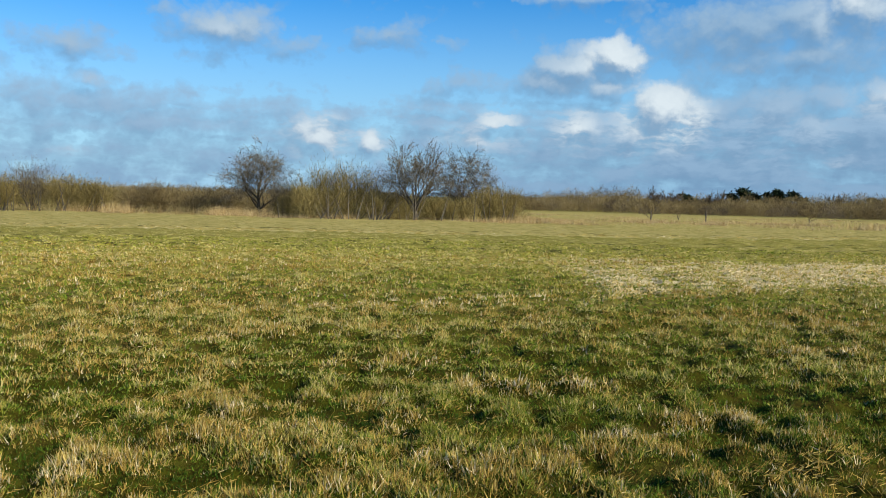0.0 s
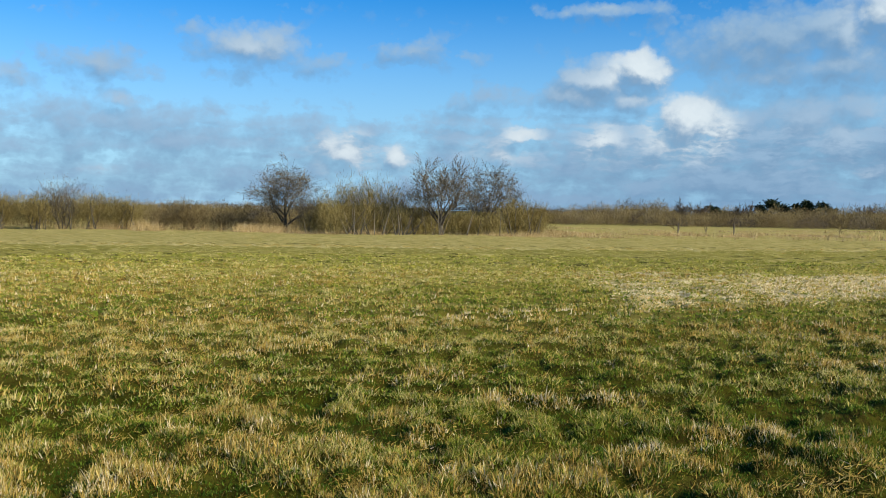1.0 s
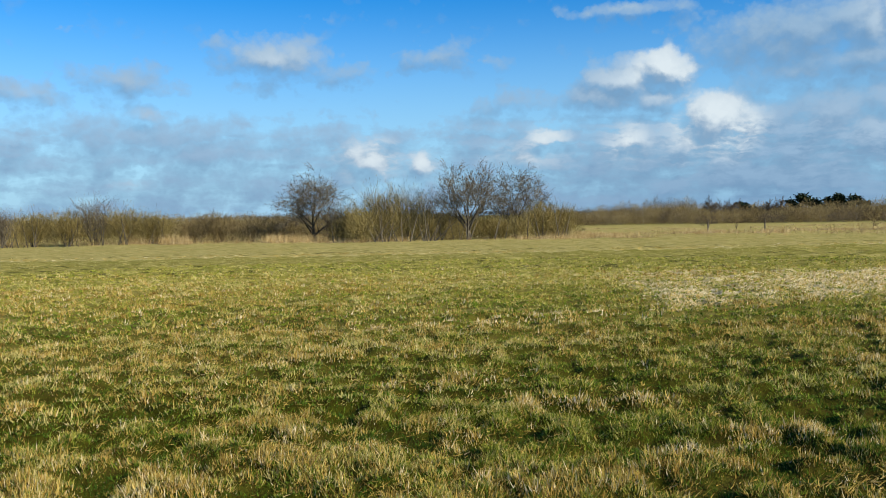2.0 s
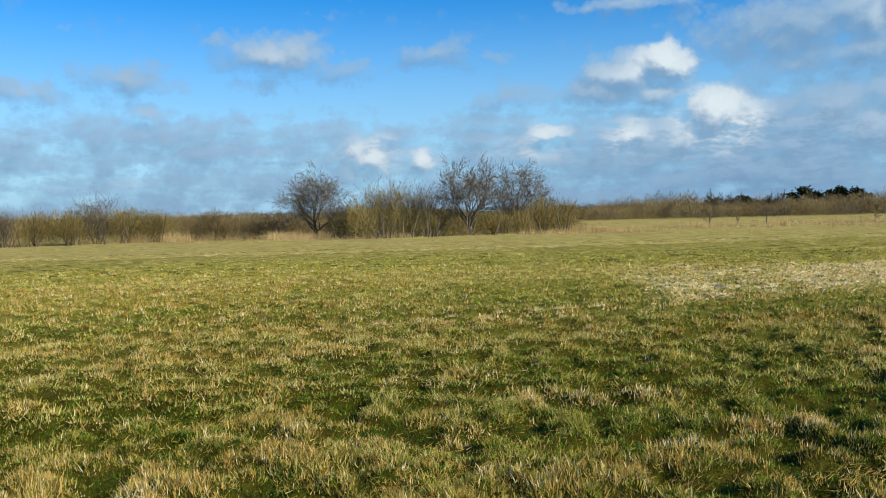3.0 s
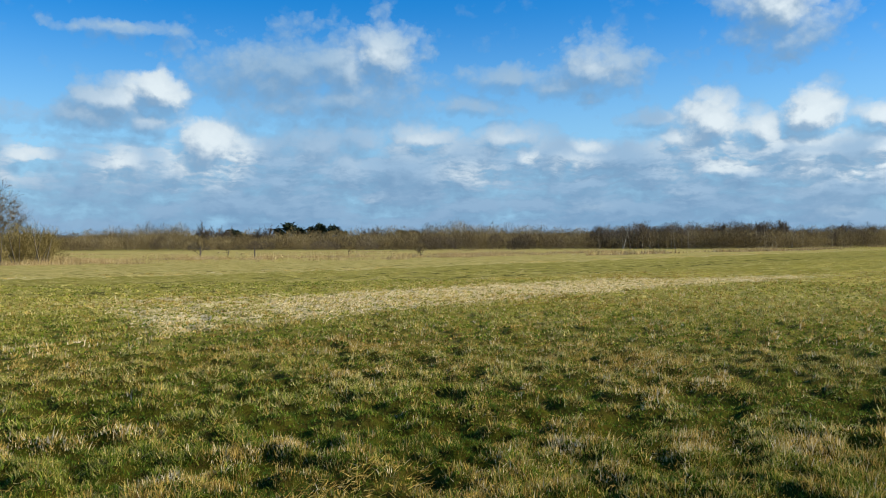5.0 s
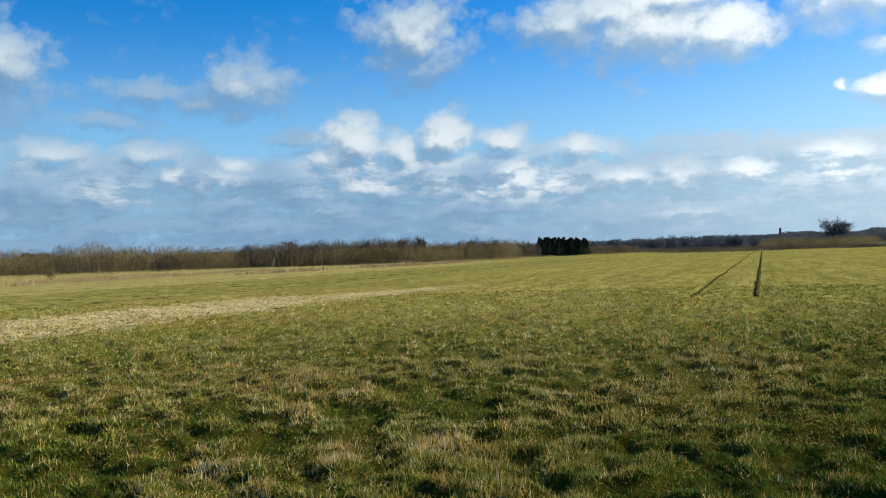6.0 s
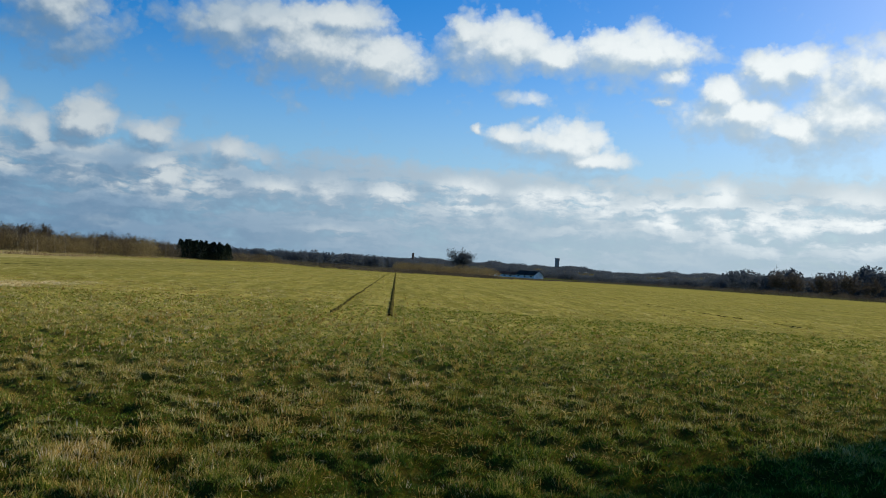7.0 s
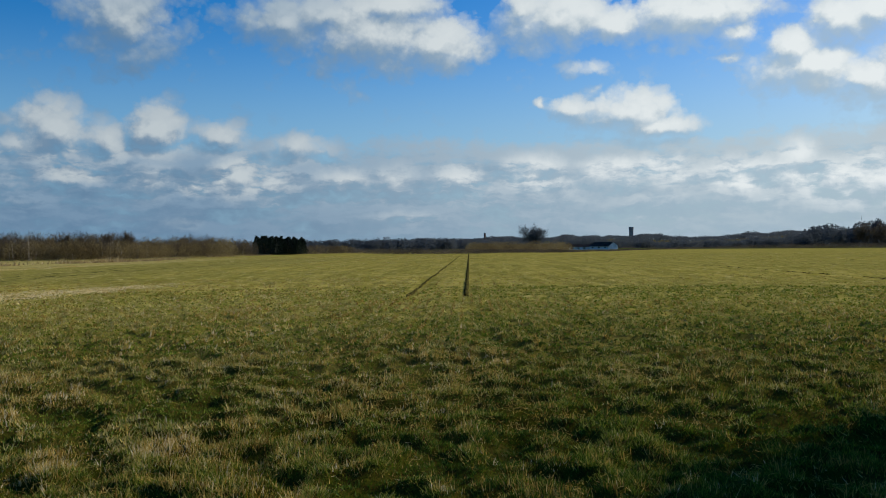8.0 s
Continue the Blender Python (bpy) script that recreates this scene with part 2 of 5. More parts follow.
W = Nodes(world.node_tree)
world.node_tree.nodes.clear()
way = W.add("ShaderNodeTexCoord").outputs["Generated"]
sep = W.add("ShaderNodeSeparateXYZ")
W.put(sep.inputs[0], way)
az = W.math("DEGREES", W.math("ARCTAN2", W.math("MULTIPLY", sep.outputs[0], -1.0), sep.outputs[1]))
el = W.math("DEGREES", W.math("ARCSINE", sep.outputs[2]))
both = W.add("ShaderNodeCombineXYZ")
W.put(both.inputs[0], az)
W.put(both.inputs[1], el)
here, above = W.add("ShaderNodeGroup"), W.add("ShaderNodeGroup")
here.node_tree = above.node_tree = field
W.put(here.inputs[0], both.outputs[0])
W.put(above.inputs[0], W.vec("ADD", both.outputs[0], (-0.40, 0.75, 0.0)))
# tops are crisp, undersides fade out
rise = W.math("SUBTRACT", here.outputs[2], above.outputs[2])
crisp = W.math("SUBTRACT", W.step(rise, -0.10, 0.16, 0.85, 0.62), W.math("MULTIPLY", here.outputs[1], W.step(rise, -0.02, 0.14, 0.0, 0.18)))
cover = W.math("DIVIDE", W.math("SUBTRACT", here.outputs[0], 0.08), crisp, clamp=True)
cover = W.math("MULTIPLY", cover, W.math("SUBTRACT", 2.0, cover))
lit = W.math("MULTIPLY", W.step(W.math("ADD", W.math("MULTIPLY", W.math("SUBTRACT", here.outputs[0], above.outputs[0]), 0.55), W.math("MULTIPLY", rise, 0.75)), -0.26, 0.32), W.step(el, 0.5, 5.0, 0.55, 1.0))
# heaps nearer the sun's bearing are whiter
glare = W.step(az, -46.0, -94.0)
shade_side = W.mix(glare, (0.19, 0.34, 0.53), (0.53, 0.71, 0.86))
lit_grey = W.mix(glare, (0.34, 0.52, 0.72), (0.74, 0.88, 0.97))
sun_side = W.mix(here.outputs[1], lit_grey, W.mix(glare, (0.76, 0.86, 0.92), (1.22, 1.30, 1.32)))
thick_white = W.math("MULTIPLY", W.step(here.outputs[0], 0.40, 1.0), here.outputs[1])
cloud_colour = W.mix(W.math("ADD", W.math("MULTIPLY", lit, 0.84), W.math("ADD", W.math("MULTIPLY", thick_white, 0.20), W.math("MULTIPLY", glare, 0.06)), clamp=True), shade_side, sun_side)
sky = W.add("ShaderNodeTexSky")
sky.sky_type, sky.sun_disc, sky.sun_elevation, sky.sun_rotation = "NISHITA", False, radians(SUN_EL), radians(-SUN_AZ)
sky.altitude, sky.air_density, sky.dust_density, sky.ozone_density = 20.0, 1.0, 0.4, 2.2
clear = W.add("ShaderNodeHueSaturation")
clear.inputs["Hue"].default_value = 0.512
clear.inputs["Saturation"].default_value, clear.inputs["Value"].default_value = 1.6, 0.165
W.put(clear.inputs["Color"], sky.outputs[0])
haze = W.mix(W.step(el, 15.0, 0.0, 0.0, 0.85), clear.outputs[0], W.mix(glare, (0.25, 0.56, 0.90), (0.42, 0.66, 0.90)))
shown = W.mix(cover, haze, cloud_colour)
back = W.add("ShaderNodeBackground")
W.put(back.inputs[0], shown)
back.inputs[1].default_value = 0.70
W.put(W.add("ShaderNodeOutputWorld").inputs[0], back.outputs[0])

# ------------------------------------------------------------------ materials


def material(name):
    m = bpy.data.materials.new(name)
    m.use_nodes = True
    m.node_tree.nodes.clear()
    n = Nodes(m.node_tree)
    out = n.add("ShaderNodeOutputMaterial")
    return m, n, out


def solid(name, c1, c2, scale=3.0, rough=0.85, bump=0.3, c3=None, fine=30.0, gloss=0.25):
    """A rough surface in two or three colours, at two scales."""
    m, n, out = material(name)
    p = n.add("ShaderNodeNewGeometry").outputs["Position"]
    big, small = n.noise(p, scale, 4.0), n.noise(p, fine, 4.0, 0.6)
    col = n.mix(n.step(big, 0.35, 0.65), c1, c2)
    if c3:
        col = n.mix(n.step(small, 0.5, 0.72), col, c3)
    b = n.add("ShaderNodeBsdfPrincipled")
    n.put(b.inputs["Base Color"], col)
    b.inputs["Roughness"].default_value, b.inputs["Specular IOR Level"].default_value = rough, gloss
    h = n.add("ShaderNodeBump")
    h.inputs["Strength"].default_value, h.inputs["Distance"].default_value = bump, 0.02
    n.put(h.inputs["Height"], small)
    n.put(b.inputs["Normal"], h.outputs[0])
    n.put(out.inputs[0], b.outputs[0])
    return m


def leafy(name, *stops, passing=0.16, rough=0.75):
    """Blades, straws and twigs: their colour runs over the stops by each one's own tint."""
    m, n, out = material(name)
    own = n.add("ShaderNodeAttribute")
    own.attribute_name = "tint"
    tint = own.outputs["Fac"]
    p = n.add("ShaderNodeNewGeometry").outputs["Position"]
    patch = n.math("MULTIPLY", n.math("SUBTRACT", n.noise(p, 0.9, 3.0), 0.5), 0.5)
    col = n.ramp(n.math("ADD", tint, patch, clamp=True), *stops)
    b = n.add("ShaderNodeBsdfPrincipled")
    n.put(b.inputs["Base Color"], col)
    b.inputs["Roughness"].default_value, b.inputs["Specular IOR Level"].default_value = rough, 0.12
    if passing:
        t = n.add("ShaderNodeBsdfTranslucent")
        n.put(t.inputs[0], col)
        mixed = n.add("ShaderNodeMixShader")
        mixed.inputs[0].default_value = passing
        n.put(mixed.inputs[1], b.outputs[0])
        n.put(mixed.inputs[2], t.outputs[0])
        n.put(out.inputs[0], mixed.outputs[0])
    else:
        n.put(out.inputs[0], b.outputs[0])
    return m


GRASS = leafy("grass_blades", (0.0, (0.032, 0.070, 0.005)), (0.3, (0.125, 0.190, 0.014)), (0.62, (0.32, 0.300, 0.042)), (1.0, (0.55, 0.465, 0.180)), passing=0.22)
STRAW = leafy("straw", (0.0, (0.15, 0.092, 0.018)), (0.4, (0.40, 0.265, 0.055)), (0.75, (0.60, 0.44, 0.120)), (1.0, (0.80, 0.68, 0.44)), passing=0.26)
REED = leafy("dry_reed", (0.0, (0.20, 0.13, 0.05)), (0.5, (0.42, 0.30, 0.13)), (1.0, (0.60, 0.48, 0.25)), passing=0.12)
BARK = solid("bark", (0.055, 0.045, 0.033), (0.11, 0.095, 0.07), 4.0, 0.9, 0.6, (0.13, 0.12, 0.07))
TWIG = leafy("twigs", (0.0, (0.050, 0.042, 0.030)), (0.5, (0.115, 0.096, 0.066)), (1.0, (0.22, 0.19, 0.13)), passing=0.0, rough=0.8)
TWIG_OLIVE = leafy("olive_twigs", (0.0, (0.075, 0.057, 0.022)), (0.5, (0.235, 0.186, 0.064)), (1.0, (0.39, 0.31, 0.115)), passing=0.35, rough=0.8)
TWIG_RED = leafy("red_brown_twigs", (0.0, (0.085, 0.062, 0.030)), (0.5, (0.205, 0.156, 0.070)), (1.0, (0.35, 0.275, 0.125)), passing=0.28, rough=0.9)
TWIG_GREY = leafy("grey_brown_twigs", (0.0, (0.048, 0.040, 0.029)), (0.5, (0.105, 0.085, 0.060)), (1.0, (0.19, 0.155, 0.108)), passing=0.25, rough=0.9)
NEEDLE = leafy("needles", (0.0, (0.008, 0.014, 0.008)), (0.6, (0.02, 0.034, 0.016)), (1.0, (0.045, 0.06, 0.025)), passing=0.0, rough=0.7)
# base colour lifted and blued to paint in aerial haze
HAZED_WOOD = leafy("hazed_distant_wood", (0.0, (0.060, 0.076, 0.090)), (0.6, (0.085, 0.102, 0.116)), (1.0, (0.115, 0.126, 0.132)), passing=0.42, rough=0.95)
SOIL = solid("wet_soil", (0.040, 0.034, 0.010), (0.085, 0.075, 0.022), 2.0, 1.0, 0.8, gloss=0.0)
POST = solid("weathered_post", (0.07, 0.055, 0.04), (0.13, 0.11, 0.085), 8.0)
PLASTER = solid("white_plaster", (0.78, 0.77, 0.73), (0.66, 0.65, 0.60), 0.5)
ROOF = solid("fibre_cement_roof", (0.06, 0.058, 0.055), (0.10, 0.095, 0.09), 0.4, 0.95, gloss=0.02)
CONCRETE = solid("tower_concrete", (0.22, 0.215, 0.20), (0.29, 0.28, 0.26), 0.3)
BRICK = solid("chimney_brick", (0.13, 0.075, 0.055), (0.18, 0.11, 0.08), 0.5)
GLASS = solid("dark_glass", (0.02, 0.025, 0.03), (0.035, 0.04, 0.045), 0.5, 0.15, 0.0)

# the field's ground: olive sward with straw and bare spots; meadow and far fields beyond
GROUND, n, out = material("field_ground")
p = n.add("ShaderNodeNewGeometry").outputs["Position"]
big, mid, small = n.noise(p, 0.045, 4.0), n.noise(p, 0.6, 5.0, 0.6), n.noise(p, 9.0, 5.0, 0.65)
col = n.mix(n.step(mid, 0.38, 0.62), (0.27, 0.235, 0.042), (0.40, 0.335, 0.085))
col = n.mix(n.step(big, 0.40, 0.62, 0.0, 0.55), col, (0.26, 0.235, 0.055))
col = n.mix(n.step(small, 0.50, 0.70, 0.0, 0.5), col, (0.14, 0.125, 0.030))
xyz = n.add("ShaderNodeSeparateXYZ")
n.put(xyz.inputs[0], p)
r = n.vec("LENGTH", p)
# headland: a short green band, a pale line of straw, then tan stubble up to the hedge
gx_, gy_ = xyz.outputs[0], xyz.outputs[1]
turned = n.math("MAXIMUM", n.math("SUBTRACT", gx_, 9.0), 0.0)
wob = n.math("MULTIPLY", n.math("SUBTRACT", n.noise(p, 0.10, 3.0), 0.5), 1.6)
s = n.math("ADD", n.math("SUBTRACT", gy_, n.math("ADD", 44.3, n.math("MULTIPLY", turned, 0.36))), wob)
f1 = n.math("ADD", n.math("SUBTRACT", gy_, n.math("ADD", 27.8, n.math("MULTIPLY", turned, 0.28))), n.math("MULTIPLY", wob, 0.25))
here_band = n.math("MULTIPLY", n.step(gx_, 170.0, 110.0), n.step(r, 260.0, 180.0))
swath_v = n.math("SUBTRACT", n.math("MULTIPLY", gy_, 0.947), n.math("MULTIPLY", gx_, 0.321))
swath_u = n.math("ADD", n.math("MULTIPLY", gy_, 0.321), n.math("MULTIPLY", gx_, 0.947))
uv = n.add("ShaderNodeCombineXYZ")
n.put(uv.inputs[0], n.math("MULTIPLY", swath_u, 0.05))
n.put(uv.inputs[1], n.math("MULTIPLY", swath_v, 0.9))
drill = n.noise(uv.outputs[0], 1.0, 4.0, 0.65)
col = n.mix(n.step(drill, 0.42, 0.60, 0.0, 0.55), col, (0.145, 0.138, 0.024))
col = n.mix(n.math("MULTIPLY", here_band, n.math("MULTIPLY", n.step(f1, 0.0, 2.0), 0.75)), col, n.mix(n.step(mid, 0.4, 0.65), (0.200, 0.184, 0.040), (0.275, 0.240, 0.066)))
col = n.mix(n.math("MULTIPLY", here_band, n.math("MULTIPLY", n.step(s, 0.0, 1.4), 0.85)), col, n.mix(n.step(mid, 0.35, 0.65), (0.305, 0.255, 0.078), (0.405, 0.335, 0.118)))
pale_line = n.math("MULTIPLY", n.step(n.math("ABSOLUTE", s), 0.95, 0.35), n.step(n.noise(p, 1.1, 3.0), 0.36, 0.52))
col = n.mix(n.math("MULTIPLY", here_band, n.math("MULTIPLY", pale_line, 0.6)), col, (0.52, 0.43, 0.19))
s_line = n.math("SUBTRACT", gy_, n.math("ADD", 44.3, n.math("MULTIPLY", turned, 0.36)))
for off, half in ((-15.0, 0.34), (-14.0, 0.38), (-12.0, 0.34), (-10.0, 0.30), (-7.6, 0.32), (4.0, 0.3)):
    groove = n.math("MULTIPLY", n.step(n.math("ABSOLUTE", n.math("SUBTRACT", n.math("ADD", s_line, n.math("MULTIPLY", wob, 0.2)), off)), half, half * 0.4), n.step(n.noise(n.vec("ADD", p, (off * 7.0, 0.0, 0.0)), 0.9, 3.0), 0.44, 0.54))
    col = n.mix(n.math("MULTIPLY", here_band, n.math("MULTIPLY", groove, 0.9)), col, (0.050, 0.050, 0.014))
# dark specks between the tufts and pale straws, fainter in the open field beyond
uv2 = n.add("ShaderNodeCombineXYZ")
n.put(uv2.inputs[0], n.math("MULTIPLY", swath_u, 0.55))
n.put(uv2.inputs[1], swath_v)
gaps = n.step(n.noise(uv2.outputs[0], 2.3, 3.0, 0.6), 0.50, 0.66)
col = n.mix(n.math("MULTIPLY", gaps, n.step(r, 150.0, 25.0, 0.25, 0.62)), col, (0.115, 0.108, 0.026))
straws = n.step(n.noise(n.vec("ADD", uv2.outputs[0], (31.0, 7.0, 0.0)), 1.7, 4.0, 0.65), 0.52, 0.70)
col = n.mix(n.math("MULTIPLY", straws, n.step(r, 220.0, 30.0, 0.25, 0.55)), col, (0.52, 0.44, 0.17))
# close by, the ground is near black: shade between tufts painted in
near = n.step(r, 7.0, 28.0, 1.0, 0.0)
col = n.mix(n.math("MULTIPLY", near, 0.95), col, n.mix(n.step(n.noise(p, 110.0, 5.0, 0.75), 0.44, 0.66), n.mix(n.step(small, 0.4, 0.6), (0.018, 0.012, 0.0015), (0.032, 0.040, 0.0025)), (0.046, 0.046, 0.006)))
# the pale strip is strewn with straw down to the soil
strip_u = n.math("POWER", n.math("MULTIPLY", n.math("SUBTRACT", gx_, 3.0), 1 / 27.0, clamp=True), 0.8)
in_strip = n.math("MULTIPLY", n.step(n.math("ADD", n.math("SUBTRACT", gy_, n.math("ADD", 14.6, n.math("MULTIPLY", strip_u, 10.2))), wob), 0.0, 1.2), n.math("MULTIPLY", n.step(n.math("ADD", gy_, wob), 26.8, 25.6), n.math("MULTIPLY", n.step(gx_, 2.6, 3.8), n.step(gx_, 35.0, 29.0))))
strewn = n.math("MULTIPLY", in_strip, n.step(n.noise(p, 1.4, 4.0, 0.65), 0.36, 0.56, 0.30, 0.88))
col = n.mix(strewn, col, n.mix(n.step(small, 0.4, 0.6), (0.38, 0.30, 0.14), (0.62, 0.53, 0.31)))
# parcels of the distance: winter green, ploughland and pale stubble
cell = n.add("ShaderNodeTexVoronoi")
cell.inputs["Scale"].default_value = 0.0035
n.put(cell.inputs["Vector"], p)
parcel = n.ramp(n.math("FRACT", n.math("MULTIPLY", n.vec("LENGTH", cell.outputs["Color"]), 3.7)), (0.0, (0.07, 0.085, 0.025)), (0.4, (0.11, 0.10, 0.04)), (0.7, (0.07, 0.055, 0.032)), (1.0, (0.20, 0.18, 0.09)))
col = n.mix(n.step(r, 420.0, 520.0), col, parcel)
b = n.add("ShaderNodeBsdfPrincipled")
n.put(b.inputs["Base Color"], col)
b.inputs["Roughness"].default_value, b.inputs["Specular IOR Level"].default_value = 1.0, 0.0
h = n.add("ShaderNodeBump")
h.inputs["Strength"].default_value, h.inputs["Distance"].default_value = 0.8, 0.06
n.put(h.inputs["Height"], small)
n.put(b.inputs["Normal"], h.outputs[0])
n.put(out.inputs[0], b.outputs[0])

# ------------------------------------------------------------------ tools for shapes
rng = np.random.default_rng(7)


def hash01(i, j, seed):
    v = (i.astype(np.int64) * 374761393 + j.astype(np.int64) * 668265263 + seed * 974711) & 0xFFFFFFFF
    v = ((v ^ (v >> 13)) * 1274126177) & 0xFFFFFFFF
    return ((v ^ (v >> 16)) & 0xFFFFFF) / float(0xFFFFFF)


def lumps(x, y, size, seed, octaves=3):
    """Smooth noise over the plan, 0 to 1, with lumps of that many metres."""
    x, y = np.asarray(x, float) / size, np.asarray(y, float) / size
    total, weight, norm = 0.0, 1.0, 0.0
    for k in range(octaves):
        i, j = np.floor(x), np.floor(y)
        u, v = x - i, y - j
        u, v = u * u * (3 - 2 * u), v * v * (3 - 2 * v)
        a, b2 = hash01(i, j, seed + k), hash01(i + 1, j, seed + k)
        c, d = hash01(i, j + 1, seed + k), hash01(i + 1, j + 1, seed + k)
        total = total + weight * ((a * (1 - u) + b2 * u) * (1 - v) + (c * (1 - u) + d * u) * v)
        norm, weight, x, y = norm + weight, weight * 0.5, x * 2.03 + 17.1, y * 2.03 + 5.7
    return total / norm


def smooth(v, lo, hi):
    t = np.clip((np.asarray(v, float) - lo) / (hi - lo), 0, 1)
    return t * t * (3 - 2 * t)


def mesh_of(name, co, faces, mat, tint=None):
    """A mesh of triangles (or quads) from arrays."""
    me = bpy.data.meshes.new(name)
    co, faces = np.asarray(co, np.float32), np.asarray(faces, np.int32)
    k = faces.shape[1]
    me.vertices.add(len(co))
    me.vertices.foreach_set("co", co.ravel())
    me.loops.add(faces.size)
    me.loops.foreach_set("vertex_index", faces.ravel())
    me.polygons.add(len(faces))
    me.polygons.foreach_set("loop_start", np.arange(0, faces.size, k, dtype=np.int32))
    me.update(calc_edges=True)
    if tint is not None:
        me.attributes.new("tint", "FLOAT", "POINT").data.foreach_set("value", np.asarray(tint, np.float32))
    me.materials.append(mat)
    return me


def part(name, me, parent, label=""):
    ob = new(name, me)
    ob.parent = parent
    return tagged(ob, label)


def part_bm(name, bm, mat, parent, label="", smooth_faces=False):
    me = bpy.data.meshes.new(name)
    bm.normal_update()
    bm.to_mesh(me)
    bm.free()
    if smooth_faces:
        me.polygons.foreach_set("use_smooth", [True] * len(me.polygons))
    me.materials.append(mat)
    return part(name, me, parent, label)


def tubes(p0, p1, r0, r1, sides=3):
    """Tapered sticks between pairs of points."""
    p0, p1 = np.asarray(p0, float), np.asarray(p1, float)
    d = p1 - p0
    d /= np.maximum(np.linalg.norm(d, axis=1, keepdims=True), 1e-6)
    ref = np.where(np.abs(d[:, 2:3]) > 0.9, np.array([[1.0, 0, 0]]), np.array([[0, 0, 1.0]]))
    u = np.cross(d, ref)
    u /= np.linalg.norm(u, axis=1, keepdims=True)
    v = np.cross(d, u)
    rings = []
    for p, rad in ((p0, r0), (p1, r1)):
        for k in range(sides):
            a = 2 * math.pi * k / sides
            rings.append(p + (u * math.cos(a) + v * math.sin(a)) * np.asarray(rad)[:, None])
    co = np.stack(rings, 1)
    quads = np.array([(k, (k + 1) % sides, sides + (k + 1) % sides, sides + k) for k in range(sides)])
    faces = (np.arange(len(p0))[:, None, None] * (2 * sides) + quads[None]).reshape(-1, 4)
    return co.reshape(-1, 3), faces


def blades(xy, z, height, width, lean, bend=True, flat=0.0, out_way=None):
    """Blades of grass or straws: each a narrow leaf from its root to its tip."""
    m = len(xy)
    turn, way2 = rng.uniform(0, 2 * math.pi, m), rng.uniform(0, 2 * math.pi, m) if out_way is None else out_way + rng.normal(0, 0.8, m)
    side = np.stack([np.cos(turn), np.sin(turn), np.zeros(m)], 1) * (width / 2)[:, None]
    root = np.concatenate([xy, z[:, None]], 1)
    over = np.stack([np.cos(way2), np.sin(way2)], 1) * (lean * height)[:, None]
    tip = root + np.concatenate([over, (height * np.sqrt(np.clip(1 - lean * lean, 0.04, 1)))[:, None]], 1)
    if not bend:
        co = np.stack([root - side, root + side, tip], 1)
        return co.reshape(-1, 3), np.arange(m * 3).reshape(-1, 3), 3
    half = root + np.concatenate([over * 0.38, (tip[:, 2] - root[:, 2])[:, None] * 0.66], 1)
    co = np.stack([root - side, root + side, half - side * 0.8, half + side * 0.8, tip - side * flat, tip + side * flat], 1)
    tri = np.array([(0, 1, 3), (0, 3, 2), (2, 3, 5), (2, 5, 4)])
    if flat == 0.0:
        co, tri = co[:, :5], np.array([(0, 1, 3), (0, 3, 2), (2, 3, 4)])
    k = co.shape[1]
    return co.reshape(-1, 3), (np.arange(m)[:, None, None] * k + tri[None]).reshape(-1, 3), k


def slivers(p0, p1, width, g):
    """Far twigs and sprays: thin pointed slivers, each turned its own way."""
    p0, p1 = np.asarray(p0, float), np.asarray(p1, float)
    d = p1 - p0
    side = np.cross(d, g.normal(0, 1, d.shape))
    side *= (np.asarray(width)[:, None] / np.maximum(np.linalg.norm(side, axis=1, keepdims=True), 1e-6))
    return np.stack([p0 - side, p0 + side, p1], 1).reshape(-1, 3), np.arange(3 * len(p0)).reshape(-1, 3)


# ------------------------------------------------------------------ the lie of the land
TRAM = ((27.2, 9.4), (184.0, 62.6))       # the two wheel lines of the drill, away to the far end
TRAM_2 = ((26.2, 11.1), (185.3, 65.0))
RUT_3 = ((45.0, -5.2), (128.0, 22.0))      # an older, broken line


def line_gap(x, y, a, b):
    """Distance from the line a-b, and how far along it."""
    ax, ay = a
    dx, dy = b[0] - ax, b[1] - ay
    length = math.hypot(dx, dy)
    dx, dy = dx / length, dy / length
    along = (x - ax) * dx + (y - ay) * dy
    return np.abs((x - ax) * dy - (y - ay) * dx), along, length


def rut(x, y):
    """1 in the wheel lines, 0 off them."""
    total = 0.0
    for (a, b), half in ((TRAM, 0.18), (TRAM_2, 0.24), (RUT_3, 0.15)):
        gap, along, length = line_gap(x, y, a, b)
        wobble = (lumps(x, y, 0.8, 61, 2) - 0.5) * 0.16
        total = np.maximum(total, smooth(gap + wobble, half + 0.10, half - 0.04) * smooth(along, -0.5, 1.5) * smooth(along, length + 60, length + 30))
    return total


def hills(az_deg):
    """How high the distance stands over the eye's level, in degrees, by bearing."""
    return np.interp(az_deg, [-180, -130, -101, -96, -91, -88, -85, -82, -76, -70, -64, -55, -30, -8, 5, 14, 27, 60, 180],
                     [0.4, 0.62, 0.74, 0.74, 0.60, 0.40, 0.32, 0.46, 0.48, 0.36, 0.22, 0.2, 0.22, 0.20, 0.26, 0.34, 0.32, 0.3, 0.3])


